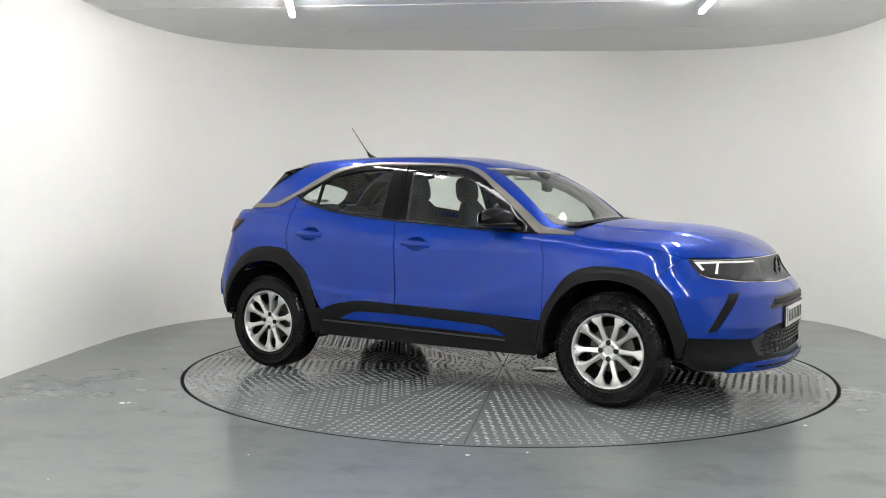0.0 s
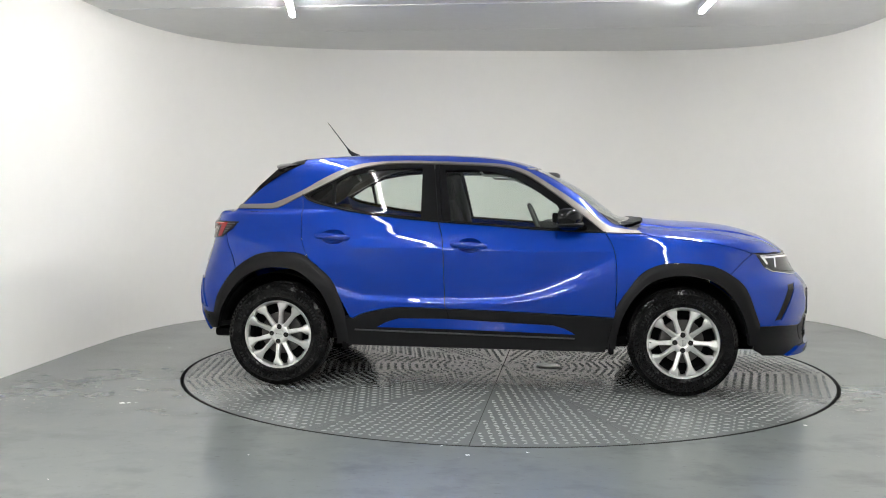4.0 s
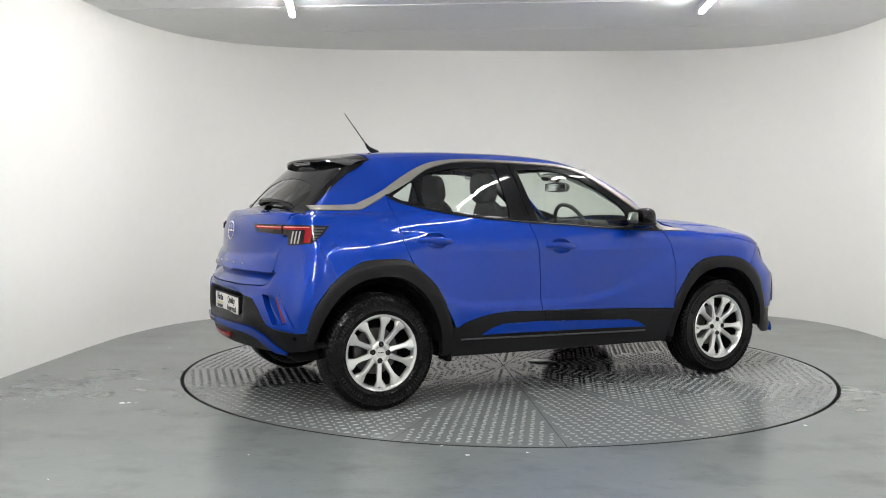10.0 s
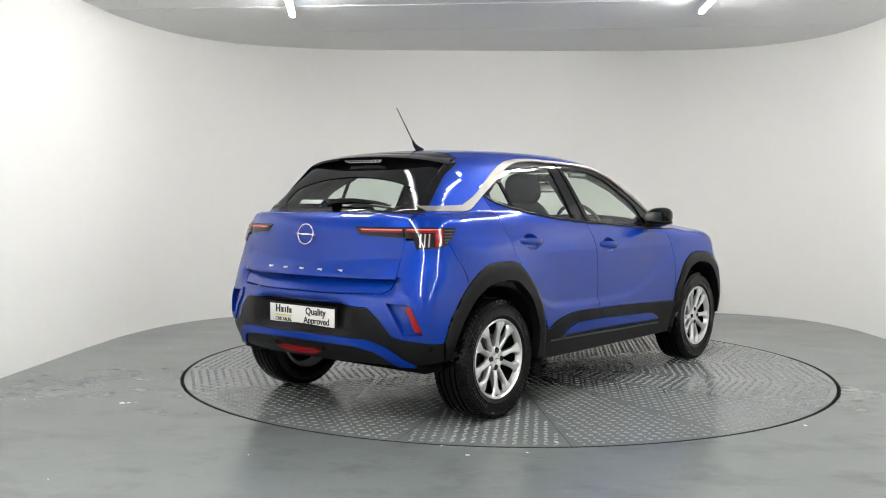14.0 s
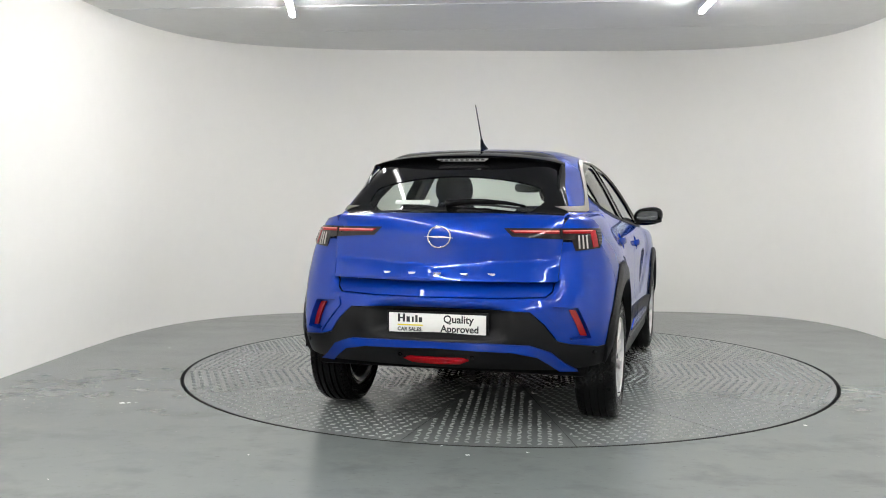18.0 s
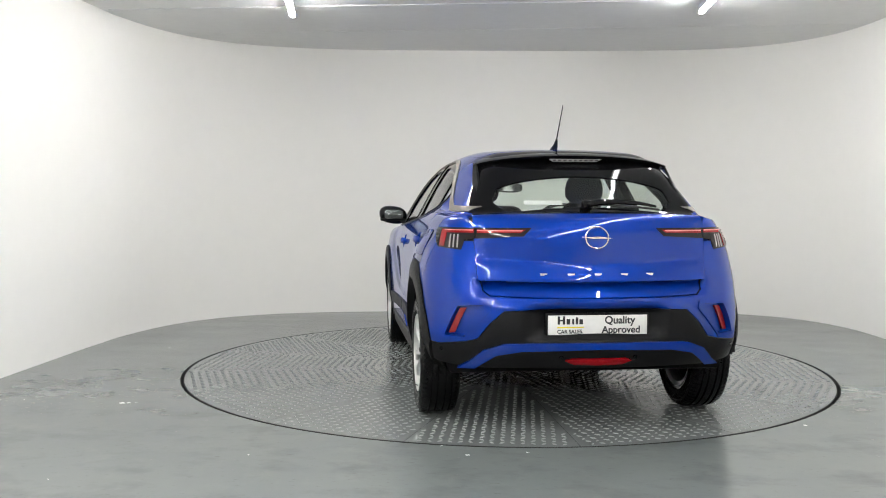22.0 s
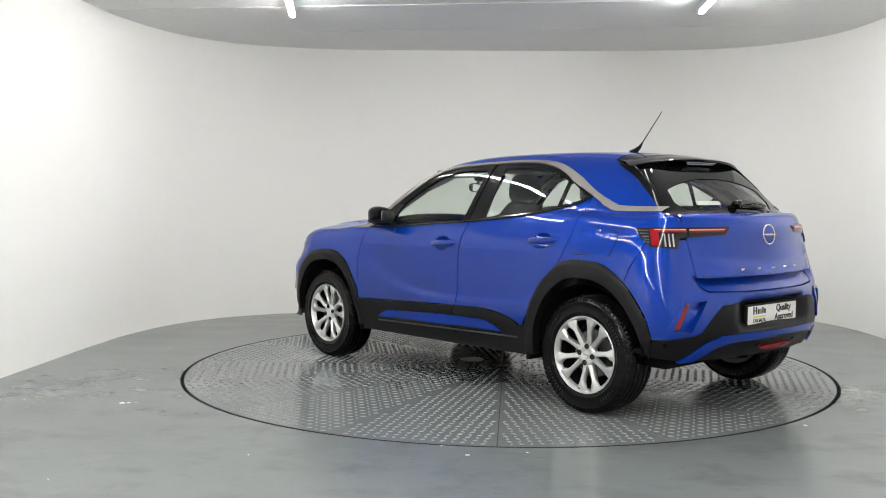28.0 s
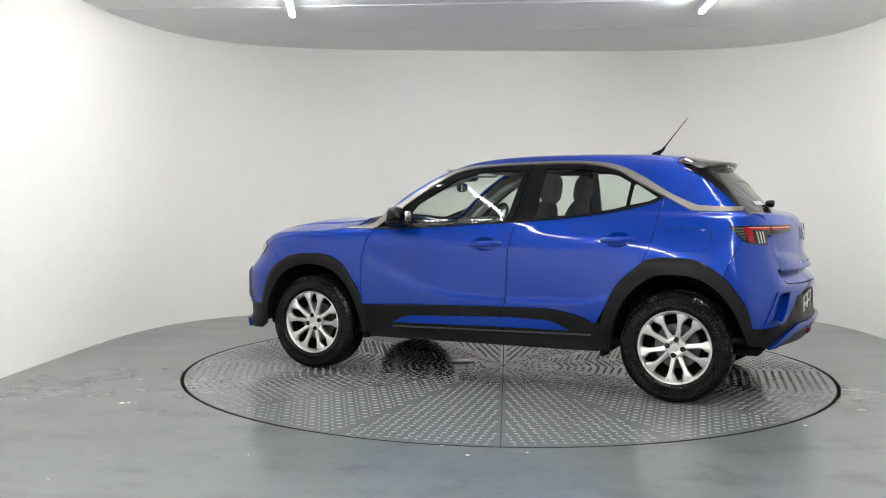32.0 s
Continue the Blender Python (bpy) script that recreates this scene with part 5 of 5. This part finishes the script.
# fuel flap on the left side
FLAP = [(-1.205, 1.030), (-1.225, 1.040), (-1.44, 1.044), (-1.462, 1.035), (-1.468, 1.0), (-1.445, 0.905), (-1.19, 0.905), (-1.183, 0.915)]
o = panel("fuel_flap", "side", [side(FLAP + FLAP[:1], False)], PAINT, car, off=0.0040, thick=0.006, inset=0.0, fine=0.02, label="blue fuel flap")
o.data.transform(Matrix.Diagonal((1, -1, 1, 1)))
o.data.flip_normals()

loop = side(FLAP + FLAP[:1], False)
loop = mirrored(loop + slope(loop) * 0.0022)
part("flap_gap", rod([tuple(v) for v in loop[:-1]], 0.0028, closed=True, sides=6), DARK, car, "dark gap round the fuel flap")

# grey bar that paints the sill edge's highlight, and seams across the sill
o = part("sill_highlight", rod([tuple(v) for v in (lift("side", np.linspace(-0.77, 0.62, 12), np.linspace(0.382, 0.352, 12)) + np.array([0, -0.017, 0]))], 0.0050, sides=8), VISOR, car, "grey bar for the highlight along the sill edge")
flip(o)
o = panel("sill_gap", "side", [side([(-0.184, 0.520), (-0.172, 0.48), (-0.186, 0.350)], False), side([(-0.180, 0.350), (-0.166, 0.48), (-0.178, 0.520)], False)], DARK, car, off=0.0115, thick=0.002, inset=0, both=True)

# mud flaps of the arches and the jacking rail
for x in (0.845, -0.84):
    for s in (-1, 1):
        part("mud_flap", box(x - 0.015, x + 0.015, s * 0.80 - 0.06, s * 0.80 + 0.06, 0.255, 0.33, 0.005), DARK, car)

# ---- front ----
HEAD_DARK = [(0.33, 0.757), (0.482, 0.765), (0.655, 0.788), (0.70, 0.812), (0.735, 0.866), (0.55, 0.860), (0.30, 0.857)]
panel("lamp_body", "front", [front(HEAD_DARK + HEAD_DARK[:1], False)], LAMPDARK, car, off=0.003, thick=0.004, both=True, fine=0.025, label="dark inside of the headlamp")
for pts in ([(0.33, 0.862), (0.60, 0.868), (0.735, 0.868), (0.70, 0.818), (0.686, 0.823), (0.708, 0.856), (0.60, 0.857), (0.33, 0.853)],
            [(0.600, 0.857), (0.612, 0.857), (0.632, 0.800), (0.618, 0.797)]):
    panel("light_bar", "front", [front(pts + pts[:1], False)], LED, car, off=0.0065, thick=0.004, inset=0, both=True, fine=0.02, label="white running light")
ht = whole(front([(a, 0.8755) for a in np.linspace(0.0, 0.74, 24)], False))
part("visor_edge", rod([tuple(v) for v in ht + np.array([0.002, 0, 0])], 0.003, sides=6), CHROME, car, "thin bright edge above the visor")
vz = whole(front([(0.0, 0.733), (0.2, 0.735), (0.482, 0.750), (0.671, 0.776), (0.716, 0.799)], False))
part("visor_edge", rod([tuple(v) for v in vz + np.array([0.003, 0, 0])], 0.004, sides=6), CHROME, car, "thin bright edge under the visor")
fx = float(lift("front", np.array([0.0]), np.array([0.80]))[0][0])
fbdg = new("front_badge")
fbdg.parent = car
fbdg["label"] = "black ring badge on the visor"
ring = [(fx + 0.006 - 0.12 * 0.06 * math.sin(a), 0.066 * math.cos(a), 0.805 + 0.062 * math.sin(a)) for a in (2 * math.pi * k / 36 for k in range(36))]
part("ring", rod(ring, 0.007, closed=True, sides=8), GLOSS, fbdg)
part("bar", slab([(fx, 0.09, 0.812), (fx, -0.09, 0.800), (fx, -0.09, 0.794), (fx, 0.09, 0.806)], (0.012, 0, 0), 0.001), GLOSS, fbdg)
SLOT = [(0.0, 0.665), (0.22, 0.664), (0.305, 0.660), (0.355, 0.592), (0.22, 0.596), (0.0, 0.598)]
sl = front(SLOT, False)
panel("upper_slot", "front", [sl, mirrored(sl)[::-1]], INK, car, off=0.002, thick=0.01, label="black slot in the bumper")
for z in (0.618, 0.640):
    ln = whole(front([(a, z) for a in (0.0, 0.08, 0.16, 0.24, 0.31)], False))
    part("slot_bar", rod([tuple(v) for v in ln + np.array([0.004, 0, 0])], 0.006, sides=6), PLASTIC, car)
GRILLE = [(0.0, 0.478), (0.25, 0.474), (0.40, 0.452), (0.470, 0.418), (0.415, 0.330), (0.25, 0.320), (0.0, 0.318)]
gr = front(GRILLE, False)
panel("lower_grille", "front", [gr, mirrored(gr)[::-1]], INK, car, off=-0.004, thick=0.01, label="black lower grille with bars")
for k in range(6):
    z = 0.336 + 0.024 * k
    lim = 0.405 if k in (1, 2, 3) else 0.38
    ln = whole(front([(a, z) for a in np.linspace(0, lim, 7)], False))
    part("grille_bar", rod([tuple(v) for v in ln + np.array([0.006, 0, 0])], 0.0045, sides=6), GLOSS, car)
for a in np.linspace(-0.38, 0.38, 17):
    ln = front([(a, 0.335), (a + 0.012, 0.40), (a, 0.458)], False)
    part("grille_bar", rod([tuple(v) for v in ln + np.array([0.006, 0, 0])], 0.003, sides=5), GLOSS, car)
LIP = [(0.0, 0.302), (0.25, 0.305), (0.42, 0.306), (0.52, 0.302), (0.62, 0.256), (0.40, 0.252), (0.0, 0.250)]
lp = front(LIP, False)
panel("front_lip", "front", [lp, mirrored(lp)[::-1]], PAINT, car, off=0.016, thick=0.03, label="blue lip under the front bumper", fine=0.025)
# black strip that paints a shadow line onto the lip
o = panel("lip_shadow", "front", [front([(0.0, 0.278), (0.3, 0.282), (0.46, 0.284), (0.46, 0.274), (0.0, 0.262)], False), mirrored(front([(0.0, 0.278), (0.3, 0.282), (0.46, 0.284), (0.46, 0.274), (0.0, 0.262)], False))[::-1]], GLOSS, car, off=0.0185, thick=0.002, label="black line for the shadow in the lip")
VENT = [(0.603, 0.694), (0.530, 0.697), (0.545, 0.688), (0.668, 0.484), (0.706, 0.478)]
panel("side_vent", "front", [front(VENT + VENT[:1], False)], PLASTIC, car, off=0.002, thick=0.01, both=True, label="black slanted vent blade", fine=0.02)
FBLADE = [(0.530, 0.700), (0.47, 0.690), (0.375, 0.560), (0.42, 0.500), (0.55, 0.470), (0.668, 0.480), (0.552, 0.686)]
panel("bumper_blade", "front", [front(FBLADE + FBLADE[:1], False)], PAINT, car, off=0.007, thick=0.02, both=True, label="raised blue corner of the front bumper", fine=0.025)
# front plate
fp = new("front_plate")
fp.parent = car
fp["label"] = "white number plate with its characters as dark bars"
part("plate", box(2.150, 2.156, -0.26, 0.26, 0.475, 0.590, 0.001), WHITE, fp)
part("holder", box(2.130, 2.151, -0.27, 0.27, 0.465, 0.600, 0.003), PLASTIC, fp)
for k in range(8):
    y = -0.20 + 0.052 * k
    part("character_bar", box(2.1555, 2.1575, y, y + 0.032, 0.497, 0.567), INK, fp)
part("blue_band", box(2.1555, 2.1575, -0.255, -0.222, 0.48, 0.585), PAINT, fp)

# windscreen wipers
for y0, y1 in ((-0.55, 0.02), (0.10, 0.58)):
    w = new("windscreen_wiper")
    w.parent = car
    pts = [at_skin("top", 1.03 - 0.5 * abs(y) ** 2 * 0.55, y, -0.004)[0] for y in np.linspace(y0, y1, 6)]
    part("wiper_arm", rod([tuple(p) for p in pts], 0.008, sides=6), PLASTIC, w)

# ---- cabin ----
panel("headlining", "top", [seam("top", [(-1.3, -0.44), (-0.9, -0.48), (-0.5, -0.49), (0.0, -0.48), (0.30, -0.46)]), seam("top", [(0.33, 0.0)], False), seam("top", [(0.30, 0.46), (0.0, 0.48), (-0.5, 0.49), (-0.9, 0.48), (-1.3, 0.44)])], LINING, car, off=-0.035, thick=0.01, fine=0.08, label="pale grey headlining")
panel("door_card", "side", [side([(-1.0, 1.12), (-0.5, 1.075), (0.1, 1.03), (0.75, 1.0)]), side([(0.78, 0.95), (0.80, 0.45), (-0.75, 0.45), (-1.0, 0.80)], False)], CABIN, car, off=-0.055, thick=0.02, fine=0.07, both=True, label="dark door lining")
for s in (-1, 1):
    a = [at_skin("side", x, z, -0.05)[0] for x, z in ((0.74, 1.085), (0.56, 1.215), (0.40, 1.32), (0.20, 1.415))]
    part("pillar_lining", rod([(p.x, -p.y * s, p.z) for p in a], 0.028, sides=8), LINING, car, "pale grey pillar lining")
    b = [at_skin("side", x, z, -0.06)[0] for x, z in ((-0.20, 1.0), (-0.235, 1.2), (-0.285, 1.42))]
    part("pillar_lining", rod([(p.x, -p.y * s, p.z) for p in b], 0.035, sides=8), CABIN, car)
    c = [at_skin("side", x, z, -0.06)[0] for x, z in ((-1.46, 1.14), (-1.28, 1.28), (-1.05, 1.42))]
    part("pillar_lining", rod([(p.x, -p.y * s, p.z) for p in c], 0.035, sides=8), CABIN, car)
    q = panel("pillar_lining", "side", [side([(-1.60, 1.165), (-1.45, 1.295), (-1.30, 1.385), (-1.06, 1.385), (-1.175, 1.25), (-1.30, 1.175), (-1.60, 1.165)], False)], CABIN, car, off=-0.045, thick=0.02, label="dark lining of the rear pillar")
    if s > 0:
        q.data.transform(Matrix.Diagonal((1, -1, 1, 1)))
        q.data.flip_normals()
# grab handles
    part("grab_handle", rod([(0.25, 0.50 * s, 1.385), (0.22, 0.495 * s, 1.365), (0.02, 0.50 * s, 1.37), (0.0, 0.505 * s, 1.395)], 0.008, sides=6), LINING, car)
part("cabin_floor", box(-1.75, 1.0, -0.74, 0.74, 0.30, 0.36, 0.02), DARK, car)
part("parcel_shelf", box(-1.66, -1.18, -0.56, 0.56, 1.075, 1.095, 0.008), CABIN, car, "dark parcel shelf")
bm = box(0.42, 1.02, -0.70, 0.70, 0.62, 1.02, 0.05, segments=3)
for v in bm.verts:
    if v.co.z > 0.9 and v.co.x < 0.7:
        v.co.z -= 0.03
part("dashboard", bm, CABIN, car, "dark dashboard")
bm = box(0.40, 0.56, -0.56, -0.02, 0.98, 1.075, 0.03, segments=3)
part("instrument_hood", bm, CABIN, car)
wheel_c, tilt = Vector((0.385, -0.36, 1.02)), Matrix.Rotation(radians(-24), 3, "Y")
st = new("steering_wheel")
st.parent = car
part("steering_rim", rod([tuple(wheel_c + tilt @ Vector((0, 0.178 * math.cos(a), 0.172 * math.sin(a)))) for a in (2 * math.pi * k / 32 for k in range(32))], 0.014, closed=True, sides=8), CABIN, st, "dark steering wheel rim")
part("steering_hub", rod([tuple(wheel_c + tilt @ Vector(v)) for v in ((0, 0.17, 0.0), (0.01, 0.06, -0.01), (0.02, 0.0, -0.01), (0.01, -0.06, -0.01), (0, -0.17, 0.0))], [0.012, 0.03, 0.055, 0.03, 0.012], sides=8), CABIN, st)
part("steering_column", rod([tuple(wheel_c), (0.62, -0.36, 0.92)], 0.035, sides=8), CABIN, st)


def front_seat(y):
    s = new("front_seat")
    s.parent = car
    s["label"] = "dark grey cloth front seat with headrest"
    part("cushion", blob(0.08, y, 0.60, 0.27, 0.25, 0.10, 4), CLOTH, s)
    bm = blob(0, 0, 0, 0.065, 0.245, 0.345, 3.2, u=28, v=16)
    for v in bm.verts:
        t = (v.co.z + 0.345) / 0.69
        v.co.y *= 1.0 - 0.34 * max(0, t - 0.45) / 0.55
        v.co.x += 0.02 * abs(v.co.y / 0.245) ** 2
    bmesh.ops.transform(bm, matrix=pose(-0.235, y, 0.875, 0, -13, 0), verts=bm.verts)
    part("backrest", bm, CLOTH, s)
    bm = blob(0, 0, 0, 0.052, 0.130, 0.100, 3.2, u=24, v=14)
    for v in bm.verts:
        v.co.y *= 1.0 - 0.10 * max(0, v.co.z) / 0.09
    bmesh.ops.transform(bm, matrix=pose(-0.330, y, 1.285, 0, -8, 0), verts=bm.verts)
    part("headrest", bm, CLOTH, s)
    for d in (-0.05, 0.05):
        part("headrest_post", rod([(-0.295, y + d, 1.13), (-0.315, y + d, 1.23)], 0.006, sides=8), CHROME, s)
    return s


front_seat(-0.36)
front_seat(0.36)
rs = new("rear_seat")
rs.parent = car
rs["label"] = "dark grey cloth rear bench seat"
part("cushion", blob(-0.78, 0, 0.60, 0.28, 0.62, 0.10, 5), CLOTH, rs)
bm = blob(0, 0, 0, 0.075, 0.60, 0.30, 5, u=28)
bmesh.ops.transform(bm, matrix=pose(-1.05, 0, 0.82, 0, -14, 0), verts=bm.verts)
part("backrest", bm, CLOTH, rs)
for y in (-0.36, 0.0, 0.36):
    bm = blob(0, 0, 0, 0.05, 0.13, 0.06 if y else 0.045, 3.4)
    bmesh.ops.transform(bm, matrix=pose(-1.125, y, 1.115, 0, -10, 0), verts=bm.verts)
    part("headrest", bm, CLOTH, rs)
# inside mirror with its sensor box
mi = new("inside_mirror")
mi.parent = car
mi["label"] = "black inside mirror below a sensor box"
bm = blob(0.0, 0, 0, 0.022, 0.112, 0.036, 3.2)
bmesh.ops.transform(bm, matrix=pose(0.51, 0, 1.302, 0, 8, 12), verts=bm.verts)
part("mirror_shell", bm, CABIN, mi)
part("mirror_glass", slab([Matrix.Translation((0.487, 0, 1.302)) @ Matrix.Rotation(radians(12), 4, "Z") @ Vector(v) for v in ((0, 0.10, -0.026), (0, -0.10, -0.026), (0, -0.10, 0.026), (0, 0.10, 0.026))], (-0.002, 0, 0)), CHROME, mi)
part("mirror_arm", rod([(0.515, 0, 1.32), (0.50, 0, 1.36), (0.47, 0, 1.39)], 0.014, sides=8), CABIN, mi)
part("sensor_box", blob(0.45, 0, 1.375, 0.07, 0.06, 0.03, 3), CABIN, mi)
for s in (-1, 1):
    part("sun_visor", box(0.20, 0.38, s * 0.36 - 0.17, s * 0.36 + 0.17, 1.405, 1.42, 0.006), LINING, car, "pale sun visor")
# paper on the rear window
st_n = [at_skin("top", x, y, 0.0015)[0] for x, y in ((-1.675, 0.125), (-1.655, 0.328), (-1.634, 0.328), (-1.654, 0.125))]
part("window_sticker", slab([tuple(v) for v in st_n], (-0.0012, 0, 0.0012)), PAPER, car, "white paper label on the rear window")
# underneath: silencer, axle, belly
part("silencer", rod([(-1.44, 0.34, 0.335), (-1.44, 0.56, 0.335)], 0.05, sides=16), DARK, car, "dark silencer")
part("tail_pipe", rod([(-1.30, -0.42, 0.34), (-1.42, -0.46, 0.33), (-1.52, -0.50, 0.325)], 0.040, sides=12), DARK, car, "dark tail pipe")
part("rear_axle", rod([(-1.26, -0.62, 0.30), (-1.20, -0.3, 0.29), (-1.20, 0.3, 0.29), (-1.26, 0.62, 0.30)], 0.045, sides=10), DARK, car)
for s in (-1, 1):
    part("spring", rod([(-1.33, 0.50 * s, 0.24), (-1.33, 0.50 * s, 0.45)], 0.05, sides=10), DARK, car)


def motions():
    """The table turns at a steady rate and carries the car with it."""
    spin, ride = [], []
    for k in range(0, 33):
        t = float(k)
        a = radians(-26.4005 + 5.77054 * t - 0.00122 * (t - 16) ** 2)
        c, s = math.cos(a), math.sin(a)
        spin.append((t, Matrix.Rotation(a, 4, "Z")))
        ride.append((t, Matrix.Translation((-0.1187 * c + 0.1082 * s, -0.1187 * s - 0.1082 * c, 0)) @ Matrix.Rotation(a, 4, "Z")))
    walk(table, spin)
    walk(car, ride)


motions()
